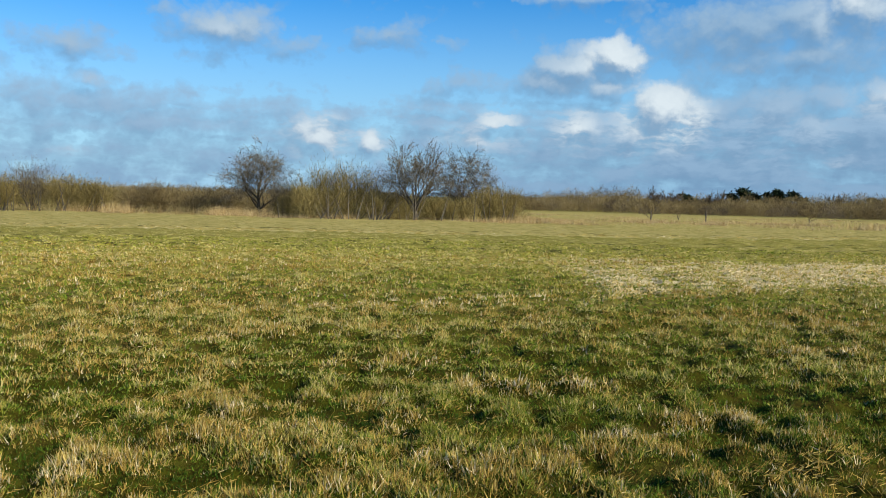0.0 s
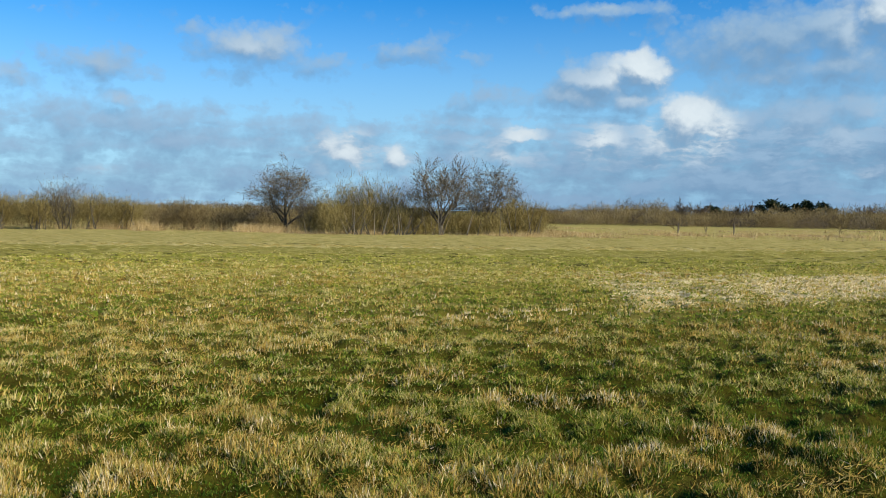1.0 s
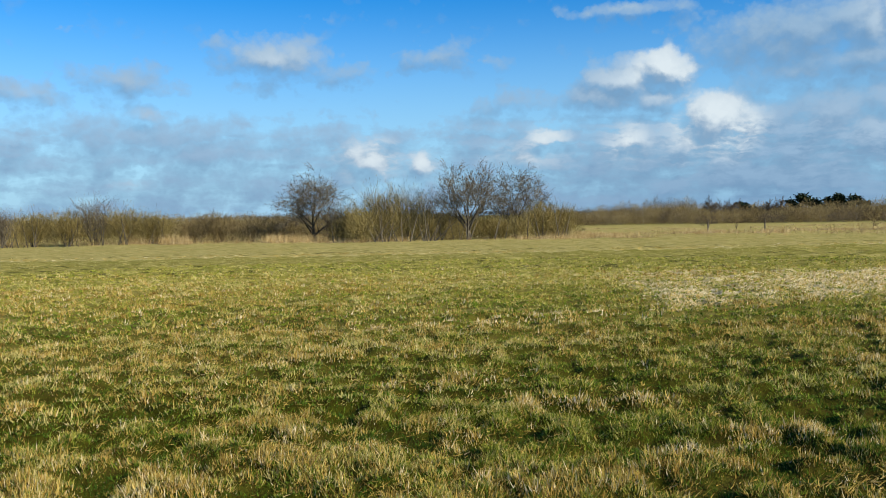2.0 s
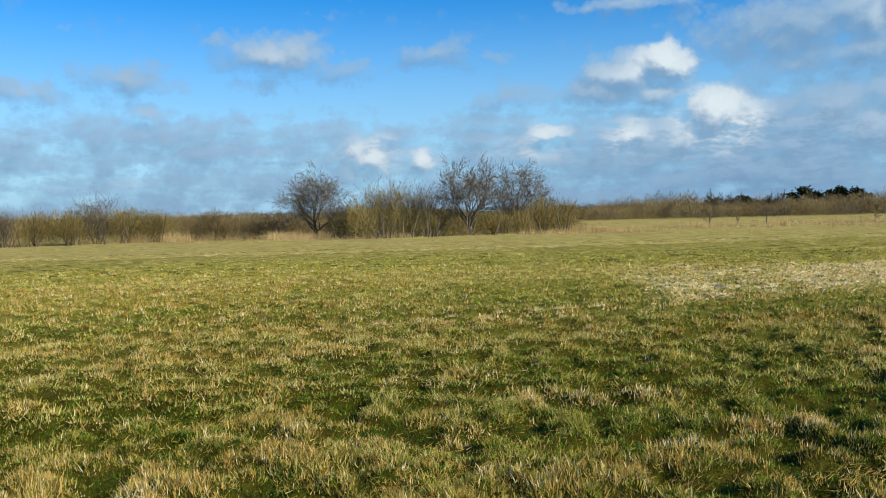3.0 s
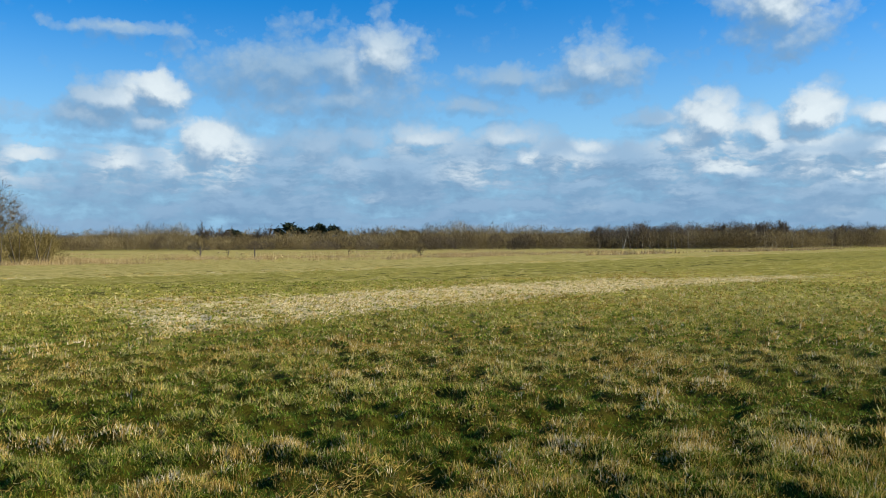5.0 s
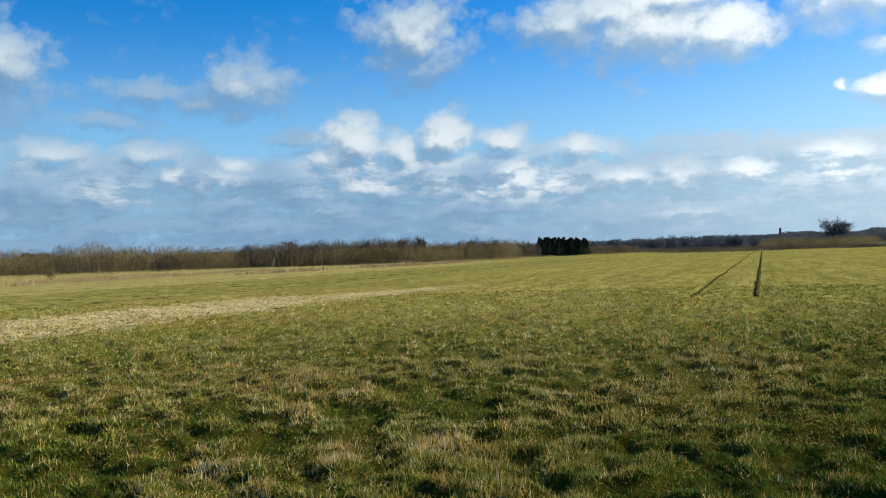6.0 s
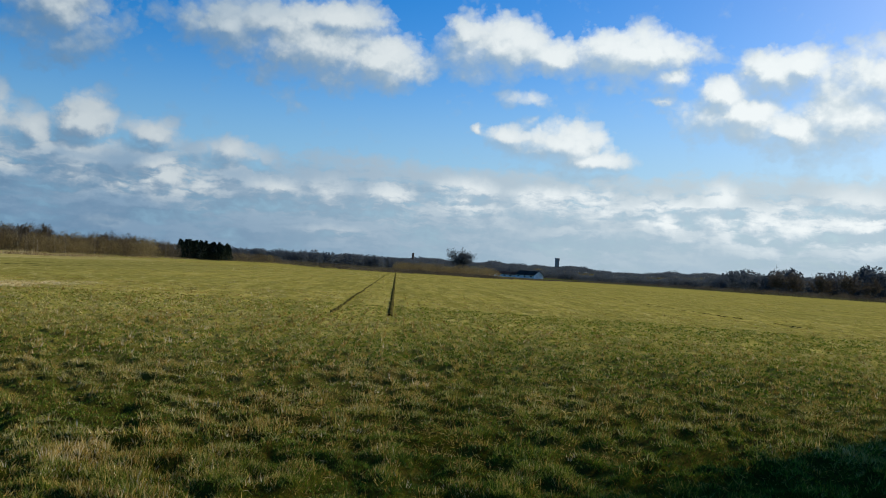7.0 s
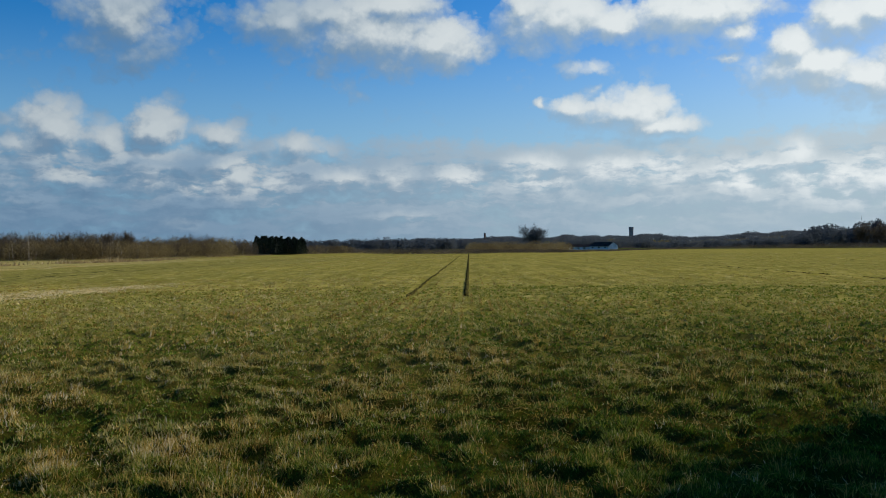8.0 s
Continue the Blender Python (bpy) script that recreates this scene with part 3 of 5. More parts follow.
def land(x, y):
    x, y = np.asarray(x, float), np.asarray(y, float)
    r = np.hypot(x, y)
    a = np.degrees(np.arctan2(-x, y))
    z = (1.6 + np.tan(np.radians(hills(a))) * 1900.0 + (lumps(x, y, 500, 3, 2) - 0.5) * 9.0) * smooth(r, 560, 1900)
    z = z + (smooth(lumps(x, y, 0.25, 51, 2), 0.22, 0.78) - 0.5) * 0.105 * smooth(r, 130, 60) * smooth(r, 2.2, 3.8) * smooth(np.abs(a + 37), 79, 72) + (lumps(x, y, 7.0, 15, 2) - 0.5) * 0.10
    z = z - 0.05 * rut(x, y) * smooth(r, 300, 200)
    return z


angles = np.radians(np.concatenate([np.arange(-112, 38, 0.4), np.arange(38, 248, 3.5)]))
radii = np.concatenate([[0.6, 1.2, 1.8, 2.4, 3.0], 3.6 * 1.0125 ** np.arange(0, 138), 20.0 * 1.023 ** np.arange(0, 62), 82 * 1.042 ** np.arange(0, 100)])
A2, R2 = np.meshgrid(angles, radii)
gx, gy = -np.sin(A2) * R2, np.cos(A2) * R2
gz = land(gx, gy)
rows_n, cols_n = gx.shape
i0 = np.arange(rows_n - 1)[:, None] * cols_n
j0 = np.arange(cols_n)[None]
j1 = (j0 + 1) % cols_n
quad = np.stack([i0 + j0, i0 + j1, i0 + cols_n + j1, i0 + cols_n + j0], -1).reshape(-1, 4)
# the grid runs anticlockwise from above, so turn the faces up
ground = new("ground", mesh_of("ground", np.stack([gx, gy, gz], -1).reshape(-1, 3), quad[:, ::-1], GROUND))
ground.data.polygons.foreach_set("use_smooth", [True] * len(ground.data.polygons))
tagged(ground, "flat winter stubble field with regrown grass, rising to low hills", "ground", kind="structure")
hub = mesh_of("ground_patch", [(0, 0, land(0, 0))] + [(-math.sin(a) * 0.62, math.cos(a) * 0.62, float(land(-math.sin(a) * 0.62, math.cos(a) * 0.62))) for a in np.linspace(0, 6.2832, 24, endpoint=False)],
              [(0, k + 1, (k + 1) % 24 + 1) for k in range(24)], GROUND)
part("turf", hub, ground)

# ------------------------------------------------------------------ what grows on the field


def field_edge(x, y):
    """How far off the field ends, by bearing."""
    return np.interp(np.degrees(np.arctan2(-x, y)), [-70, -64, -57.5, -51, -40, -25, -12, 0, 12, 27, 40], [420, 380, 240, 140, 102, 76, 72, 71, 76, 92, 96])


def stubble_strip(x, y):
    """The pale strip of standing stubble, 1 inside it."""
    u = np.clip((x - 3.0) / 27.0, 0, 1)
    near_side = 14.6 + 10.2 * u ** 0.8
    far_side = np.interp(x, [2.8, 5.0, 11.0, 19.0, 31.0, 37.0], [22.0, 22.4, 25.8, 27.4, 26.6, 27.2])
    edge = (lumps(x, y, 1.6, 31, 3) - 0.5) * 2.2
    inside = smooth(y - near_side + edge, -0.3, 1.1) * smooth(far_side - y + edge * 0.6, -0.2, 0.7) * smooth(x + edge * 0.5, 2.6, 3.6) * smooth(x, 37.0, 31.0)
    path = np.minimum(line_gap(x, y, (4.0, 12.5), (5.6, 24.2))[0], line_gap(x, y, (4.9, 13.0), (6.9, 24.2))[0])
    return inside * smooth(path + edge * 0.12, 0.16, 0.46) * (0.55 + 0.45 * smooth(lumps(x, y, 2.5, 37, 2), 0.3, 0.55))


TUFTS = ((6.8, 6.9, 0.9, 0.22), (8.1, 6.3, 1.0, 0.20), (9.2, 5.3, 1.0, 0.20), (11.1, 4.5, 1.1, 0.20), (12.2, 3.8, 1.0, 0.16), (5.3, 7.7, 0.7, 0.25), (5.7, 4.5, 0.5, 0.22), (4.9, 5.0, 0.5, 0.20), (4.3, 5.5, 0.6, 0.25), (4.6, 9.8, 1.2, 0.30),
         (-1.9, 6.4, 0.5, 0.16), (-0.6, 6.2, 0.6, 0.15), (1.3, 6.0, 0.4, 0.16), (2.1, 6.4, 0.6, 0.22), (-2.2, 4.95, 0.6, 0.16), (-0.5, 8.5, 0.9, 0.22), (0.9, 7.6, 0.9, 0.25), (-2.3, 10.1, 0.8, 0.25), (0.2, 13.8, 2.6, 0.7), (14.6, 9.3, 2.0, 0.5), (22.2, 17.3, 1.9, 0.35), (13.9, 2.2, 1.0, 0.2))   # rows of standing straw
LITTER = ((2.3, 5.2, 0.6, 0.40), (8.2, 3.7, 0.9, 0.22), (7.8, 2.2, 0.6, 0.2), (10.5, 1.5, 0.9, 0.16), (12.1, 0.5, 0.6, 0.12))   # trodden straw


def spots(x, y, places):
    """1 inside the long patches (x, y, half length, half width) that lie with the drill."""
    total = 0.0
    ragged = (lumps(x, y, 0.35, 66, 2) - 0.5) * 0.9
    for px, py, a, b in places:
        u, v = (x - px) * 0.947 + (y - py) * 0.321, (y - py) * 0.947 - (x - px) * 0.321
        total = np.maximum(total, smooth(np.sqrt((u / a) ** 2 + (v / b) ** 2) + ragged, 1.15, 0.75))
    return total


def with_drill(x, y, stretch=2.4):
    """The plan turned to the drill and shortened along it, so that patches come out long."""
    return (x * 0.947 + y * 0.321) / stretch, y * 0.947 - x * 0.321


def straw_share(x, y):
    """How much of the growth is dead straw, 0 to 1."""
    patches = smooth(0.6 * lumps(*with_drill(x, y), 1.5, 41, 3) + 0.4 * lumps(*with_drill(x, y, 1.7), 0.45, 42, 2), 0.45, 0.62) * (0.7 + 0.3 * smooth(np.hypot(x, y), 8, 16))
    # the drill rows run along the field; straw stands in lines across it
    along = x * 0.30 - y * 0.95
    lines = smooth(np.sin(along * 5.2 + 3.0 * lumps(x, y, 3.0, 43, 2)), 0.0, 0.9) * 0.35
    share = 0.10 + 0.80 * patches * (0.65 + lines)
    right = smooth(np.degrees(np.arctan2(-x, y)), -58, -82)
    share = (share + 0.14 * smooth(np.degrees(np.arctan2(-x, y)), -14, -32)) * (1 - 0.68 * right) + 0.10 * smooth(np.hypot(x, y), 7.5, 11) + 0.12 * smooth(np.hypot(x, y), 16, 40)
    share = share * (1 - 0.7 * mown(x, y))
    return np.clip(np.maximum(np.maximum(share, 0.95 * stubble_strip(x, y)), np.maximum(np.maximum(0.35 * smooth(headland(x, y), 0, 1.5) * mown(x, y), 0.85 * drill_rows(x, y, 1)), 0.88 * spots(x, y, TUFTS))), 0, 1)


def headland(x, y):
    """How far beyond the pale line of straw that bounds the headland."""
    return y - 44.3 - 0.36 * np.maximum(x - 9.0, 0)


def mown(x, y):
    """1 on the short-cropped band and headland beyond the stubble."""
    return smooth(y - 27.8 - 0.28 * np.maximum(x - 9.0, 0), 0.0, 3.0) * smooth(x, 110, 70)


ROWS = ((0.0, 0.9, 1), (-15.0, 0.3, 0), (-14.0, 0.3, 0), (-12.0, 0.3, 0), (-10.0, 0.28, 0), (-7.6, 0.28, 0), (4.0, 0.3, 0))   # lines of the headland: offset, half width, pale


def drill_rows(x, y, pale):
    """1 on the pale swaths or the dark furrows that run with the drill."""
    v = headland(x, y)
    total = 0.0
    for c, half, is_pale in ROWS:
        if is_pale == pale:
            ragged = (lumps(x, y, 1.5, 157 + int(c), 3) - 0.5) * half * 0.6
            broken = smooth(lumps(x, y, 4.0, 257 + int(c), 2), 0.30, 0.55)
            total = np.maximum(total, smooth(np.abs(v - c + ragged), half, half * 0.4) * broken)
    return total * smooth(x, 110, 70)


def tussock(x, y):
    """Height of the sward from 0.35 in the hollows to 1.4 on the tufts."""
    return 0.28 + 1.27 * smooth(0.50 * lumps(x, y, 0.25, 51, 2) + 0.25 * lumps(x, y, 0.16, 59, 2) + 0.25 * lumps(*with_drill(x, y), 0.7, 53, 2), 0.36, 0.62)


def hollow(x, y):
    """1 in the small bare hollows between the tussocks."""
    return smooth(lumps(x, y, 0.26, 63, 2), 0.27, 0.18) * smooth(np.hypot(x, y), 40, 26) * (1 - 0.7 * stubble_strip(x, y)) * smooth(x, 34, 28)


def scatter(count_per_m2, r0, r1, lo, hi):
    m = int(count_per_m2 * math.radians(hi - lo) / 2 * (r1 * r1 - r0 * r0))
    a, rad = np.radians(rng.uniform(lo, hi, m)), np.sqrt(rng.uniform(r0 * r0, r1 * r1, m))
    return -np.sin(a) * rad, np.cos(a) * rad, rad


grass_co, grass_f, grass_t, straw_co, straw_f, straw_t = [], [], [], [], [], []


def grow_ring(tufts, per, r0, r1, width, tall, spread, lo=-110.0, hi=36.0, bend=True):
    """Tufts of so many blades on a ring of the field; hollows between them stay open."""
    cx, cy, rad = scatter(tufts, r0, r1, lo, hi)
    tus = tussock(cx, cy)
    keep = (rng.uniform(0, 1, len(cx)) < 0.34 + 0.66 * smooth(tus, 0.42, 0.85)) & (rng.uniform(0, 1, len(cx)) > np.maximum(0.97 * rut(cx, cy), np.maximum(0.72 * hollow(cx, cy), 0.85 * spots(cx, cy, LITTER)))) & (rng.uniform(0, 1, len(cx)) > np.maximum(0.45 * mown(cx, cy), 0.9 * drill_rows(cx, cy, 0)))
    cx, cy, tus = cx[keep], cy[keep], tus[keep]
    dead = rng.uniform(0, 1, len(cx)) < straw_share(cx, cy)
    strip = stubble_strip(cx, cy)
    own_size, own_tint = rng.uniform(0.7, 1.25, len(cx)), rng.normal(0, 0.20, len(cx))
    for is_straw, store in ((False, (grass_co, grass_f, grass_t)), (True, (straw_co, straw_f, straw_t))):
        s = np.repeat(np.nonzero(dead == is_straw)[0], per)
        k = len(s)
        dx, dy = rng.normal(0, spread, k), rng.normal(0, spread, k)
        sx, sy = cx[s] + dx, cy[s] + dy
        if is_straw:
            # cut straw stands in the rows of the drill
            row = sy * 0.947 - sx * 0.321
            pull = (np.round(row / 0.25) * 0.25 - row) * 0.72 * smooth(np.hypot(sx, sy), 9, 18)
            sx, sy = sx - 0.321 * pull, sy + 0.947 * pull
        dome = np.exp(-(dx * dx + dy * dy) / (2 * (1.6 * spread) ** 2))
        hgt = tall * (1 - 0.45 * smooth(sx, 27, 33)) * (1 - 0.5 * mown(sx, sy)) * tus[s] * own_size[s] * dome * (0.38 + 0.85 * rng.uniform(0, 1, k) ** 1.2) * (1.05 - 0.45 * smooth(np.hypot(sx, sy), 30, 50) if is_straw else 1.0)
        lean = np.clip(rng.normal(0.66 if not is_straw else 0.42, 0.22, k), 0.02, 0.96)
        wid = width * rng.uniform(0.6, 1.3, k)
        co, fa, pts = blades(np.stack([sx, sy], 1), land(sx, sy) - 0.008, hgt, wid, lean, bend, 0.75 if is_straw and bend else 0.0, np.arctan2(dy, dx))
        # grass in hollows and along furrows is tinted dark for their shade
        if is_straw:
            # sunward straws are tinted darker, as if seen from their shaded side
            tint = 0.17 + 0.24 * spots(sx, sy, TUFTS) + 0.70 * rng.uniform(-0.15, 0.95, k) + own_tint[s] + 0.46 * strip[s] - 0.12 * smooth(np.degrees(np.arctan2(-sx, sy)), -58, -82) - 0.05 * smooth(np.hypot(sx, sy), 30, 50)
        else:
            # tint runs greener sunward; backlit darkening and front-lit lift are painted in
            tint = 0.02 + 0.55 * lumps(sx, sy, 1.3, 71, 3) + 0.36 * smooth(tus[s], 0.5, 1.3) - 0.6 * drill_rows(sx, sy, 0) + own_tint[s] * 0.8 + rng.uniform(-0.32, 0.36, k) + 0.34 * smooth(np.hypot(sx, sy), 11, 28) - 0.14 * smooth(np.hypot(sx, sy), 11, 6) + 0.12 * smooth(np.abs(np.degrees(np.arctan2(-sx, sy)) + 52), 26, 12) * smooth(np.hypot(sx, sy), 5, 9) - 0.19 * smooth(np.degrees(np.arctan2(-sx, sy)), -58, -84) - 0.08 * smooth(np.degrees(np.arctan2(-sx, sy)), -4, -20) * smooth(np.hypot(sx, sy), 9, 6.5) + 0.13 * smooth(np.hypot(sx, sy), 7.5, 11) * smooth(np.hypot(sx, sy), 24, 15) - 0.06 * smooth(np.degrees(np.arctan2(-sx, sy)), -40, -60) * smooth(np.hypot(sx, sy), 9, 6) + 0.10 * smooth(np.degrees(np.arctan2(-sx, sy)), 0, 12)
        store[1].append(fa + sum(len(c) for c in store[0]))
        store[0].append(co)
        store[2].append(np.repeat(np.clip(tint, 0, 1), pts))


grow_ring(620, 13, 4.2, 7.5, 0.0078, 0.058, 0.032, bend=False)
grow_ring(240, 12, 7.5, 13.5, 0.0112, 0.062, 0.040, bend=False)
grow_ring(74, 11, 13.5, 26.0, 0.0180, 0.068, 0.055, bend=False)
grow_ring(21, 9, 26.0, 48.0, 0.026, 0.072, 0.09, bend=False)
grow_ring(3.2, 8, 48.0, 100.0, 0.07, 0.060, 0.16, bend=False)
grow_ring(0.7, 7, 100.0, 200.0, 0.15, 0.11, 0.3, lo=-110.0, hi=-38.0, bend=False)
grow_ring(75, 9, 0.3, 4.2, 0.012, 0.06, 0.06, lo=-180.0, hi=180.0, bend=False)
grow_ring(20, 8, 4.2, 16.0, 0.018, 0.065, 0.07, lo=36.0, hi=250.0, bend=False)


def short_mat(density, r0, r1, width, tall):
    """The low mat of young grass that fills the hollows, tinted dark as their shade."""
    x, y, rad = scatter(density, r0, r1, -110.0, 36.0)
    open_soil = np.maximum(rut(x, y), 0.7 * spots(x, y, LITTER))
    keep = rng.uniform(0, 1, len(x)) > open_soil
    x, y = x[keep], y[keep]
    k = len(x)
    co, fa, pts = blades(np.stack([x, y], 1), land(x, y) - 0.004, tall * rng.uniform(0.5, 1.4, k), width * rng.uniform(0.6, 1.3, k), np.clip(rng.normal(0.7, 0.2, k), 0.05, 0.96), False)
    # low tint paints the gaps dark, more so on the backlit sunward side
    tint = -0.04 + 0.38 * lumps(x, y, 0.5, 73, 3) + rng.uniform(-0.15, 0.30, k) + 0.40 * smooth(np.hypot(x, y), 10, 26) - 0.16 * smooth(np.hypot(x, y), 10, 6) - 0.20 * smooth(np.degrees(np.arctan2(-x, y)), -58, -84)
    grass_f.append(fa + sum(len(c) for c in grass_co))
    grass_co.append(co)
    grass_t.append(np.repeat(np.clip(tint, 0, 1), pts))


short_mat(2700, 4.2, 7.5, 0.0105, 0.034)
short_mat(1080, 7.5, 13.5, 0.017, 0.036)
short_mat(330, 13.5, 22.0, 0.042, 0.044)
short_mat(85, 22.0, 36.0, 0.085, 0.050)
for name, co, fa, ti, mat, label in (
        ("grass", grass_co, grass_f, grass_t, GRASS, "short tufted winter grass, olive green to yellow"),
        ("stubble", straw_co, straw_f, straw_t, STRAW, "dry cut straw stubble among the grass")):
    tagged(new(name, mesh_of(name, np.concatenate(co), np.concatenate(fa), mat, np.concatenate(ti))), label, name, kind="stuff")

# fallen straw, lying flat: on the pale strip, the swaths and the trodden spots, and thinly elsewhere


def lying(name, label, x, y, length, width, seed, pale):
    g = np.random.default_rng(seed)
    m = len(x)
    a = np.where(g.uniform(0, 1, m) < 0.4, g.normal(0.33, 0.4, m), g.uniform(0, 2 * math.pi, m))
    ln = length * g.uniform(0.4, 1.2, m)
    base = np.stack([x, y, land(x, y) + g.uniform(0.02, 0.06, m)], 1)
    tip = base + np.stack([np.cos(a) * ln, np.sin(a) * ln, g.uniform(-0.01, 0.05, m)], 1)
    co, fa = slivers(base, tip, np.full(m, width), g)
    tagged(new(name, mesh_of(name, co, fa, STRAW, np.repeat(np.clip(g.normal(pale, 0.18, m), 0, 1), 3))), label, "straw", kind="stuff")


sx_, sy_ = rng.uniform(2.0, 34.0, 150000), rng.uniform(13.0, 30.0, 150000)
keep = rng.uniform(0, 1, len(sx_)) < stubble_strip(sx_, sy_) * (0.30 + 0.70 * smooth(sx_, 8, 18))
lying("strip_straw", "pale straw lying between the stubble of the strip", sx_[keep], sy_[keep], 0.085, 0.0085, 301, 0.90)
sx_, sy_ = rng.uniform(-45.0, 100.0, 160000), rng.uniform(40.0, 80.0, 160000)
keep = rng.uniform(0, 1, len(sx_)) < 0.4 * drill_rows(sx_, sy_, 1)
lying("swath_straw", "faded straw left in swaths across the field", sx_[keep], sy_[keep], 0.3, 0.014, 302, 0.66)
sx_, sy_ = rng.uniform(0.5, 12.0, 120000), rng.uniform(0.5, 7.0, 120000)
keep = rng.uniform(0, 1, len(sx_)) < spots(sx_, sy_, LITTER) * 0.26
lying("trodden_straw", "bleached straw trodden flat on bare soil", sx_[keep], sy_[keep], 0.085, 0.0025, 303, 0.46)
lx, ly, lr = scatter(420, 4.2, 14.0, -108.0, 34.0)
keep = rng.uniform(0, 1, len(lx)) < smooth(lumps(lx, ly, 0.9, 81, 3), 0.42, 0.68) * 0.55
lying("loose_straw", "thin loose straw scattered over the grass", lx[keep], ly[keep], 0.060, 0.0024, 304, 0.46)

# wheel lines of bare wet soil
for (a, b), half, lift in ((TRAM, 0.085, 0.075), (TRAM_2, 0.042, 0.070), (RUT_3, 0.05, 0.03)):
    t = np.linspace(0, 1, 260) ** 1.6
    mx, my = a[0] + (b[0] - a[0]) * t * 1.25, a[1] + (b[1] - a[1]) * t * 1.25
    dx, dy = (b[0] - a[0]), (b[1] - a[1])
    length = math.hypot(dx, dy)
    sx, sy = -dy / length, dx / length
    rowsv = []
    for off in (-1.0, -0.5, 0.5, 1.0):
        w = half * off * (0.55 + 0.9 * lumps(mx, my, 1.6, 91 + int(off * 2), 2))
        px, py = mx + sx * w, my + sy * w
        rowsv.append(np.stack([px, py, land(px, py) + (lift if abs(off) < 1 else 0.020)], 1))
    co = np.stack(rowsv, 1).reshape(-1, 3)
    quad = np.array([(4 * i + j, 4 * (i + 1) + j, 4 * (i + 1) + j + 1, 4 * i + j + 1) for i in range(259) for j in range(3)])
    tagged(new("wheel_track", mesh_of("wheel_track", co, quad, SOIL)), "dark bare wheel track pressed into the field", "track", group="wheel tracks", kind="structure")

# ------------------------------------------------------------------ trees and shrubs


def grow(seed, height, spread, trunk_r, stems=1, fork=0.25, levels=4, upright=0.35, twigs=5, droop=0.0, reach=0.55, bole=0.38):
    """A bare tree as lists of sticks by order: trunk, limbs, then finer and finer branches."""
    rnd = random.Random(seed)
    sticks = [[] for _ in range(levels + 1)]

    def shoot(p, d, length, rad, lev):
        joints = 4 if lev < 2 else 3 if lev < 4 else 1
        step, here_p, here_d, here_r = length / joints, p.copy(), d.copy(), rad
        nodes = []
        for k in range(joints):
            wander = Vector((rnd.gauss(0, 1), rnd.gauss(0, 1), rnd.gauss(0, 0.6))) * (0.10 + 0.06 * lev)
            here_d = (here_d + wander + Vector((0, 0, (upright if lev else 0.2) * 0.25 - (droop if lev >= 3 else 0)))).normalized()
            nxt = here_p + here_d * step
            r2 = rad * (1 - (k + 1) / joints * (0.55 if lev == 0 else 0.72))
            sticks[lev].append((here_p.copy(), nxt.copy(), here_r, r2))
            here_p, here_r = nxt, r2
            nodes.append((here_p.copy(), here_d.copy(), here_r))
        if lev == levels:
            return
        count = (twigs + 3 if lev == 0 else twigs) if lev < levels - 1 else twigs + 1
        for c in range(count):
            f = fork + (1 - fork) * (c + rnd.random()) / count if lev == 0 else 0.2 + 0.8 * (c + rnd.random()) / count
            idx = min(int(f * joints), joints - 1)
            start = (p if idx == 0 else nodes[idx - 1][0]).lerp(nodes[idx][0], f * joints - int(f * joints) if f < 1 else 1.0)
            d0 = nodes[idx][1]
            around = rnd.random() * 2 * math.pi if lev else (c * 2.4 + rnd.random())
            perp = d0.orthogonal().normalized()
            perp.rotate(Matrix.Rotation(around, 3, d0))
            lean = spread * (0.7 + 0.6 * rnd.random()) * (1.0 if lev else (1.15 - 0.55 * f))
            nd = (d0 + perp * lean + Vector((0, 0, upright * 0.4))).normalized()
            shoot(start, nd, (length * (0.50 + 0.30 * rnd.random())) if lev else height * reach * (0.75 + 0.35 * rnd.random()), nodes[idx][2] * 0.72, lev + 1)

    for s in range(stems):
        a = s * 2 * math.pi / stems + rnd.random()
        off = Vector((math.cos(a), math.sin(a), 0)) * (0.0 if stems == 1 else 0.25 + 0.5 * rnd.random()) * height * 0.10
        tilt = Vector((math.cos(a) * (0.0 if stems == 1 else 0.38), math.sin(a) * (0.0 if stems == 1 else 0.38), 1)).normalized()
        shoot(off + Vector((0, 0, -0.15)), tilt, height * bole * rnd.uniform(0.85, 1.1), trunk_r, 0)
    top = max(q[1].z for lv in sticks for q in lv)
    k = height / top
    return [[(p * k, q * k, r0, r1) for p, q, r0, r1 in lv] for lv in sticks]


def stick_mesh(name, sticks, mat, sides=3, least=0.004, seed=1):
    co, fa = tubes([s[0] for s in sticks], [s[1] for s in sticks], np.maximum([s[2] for s in sticks], least), np.maximum([s[3] for s in sticks], least * 0.7), sides)
    g = np.random.default_rng(seed)
    return mesh_of(name, co, fa, mat, np.repeat(g.uniform(0, 1, len(sticks)), 2 * sides))


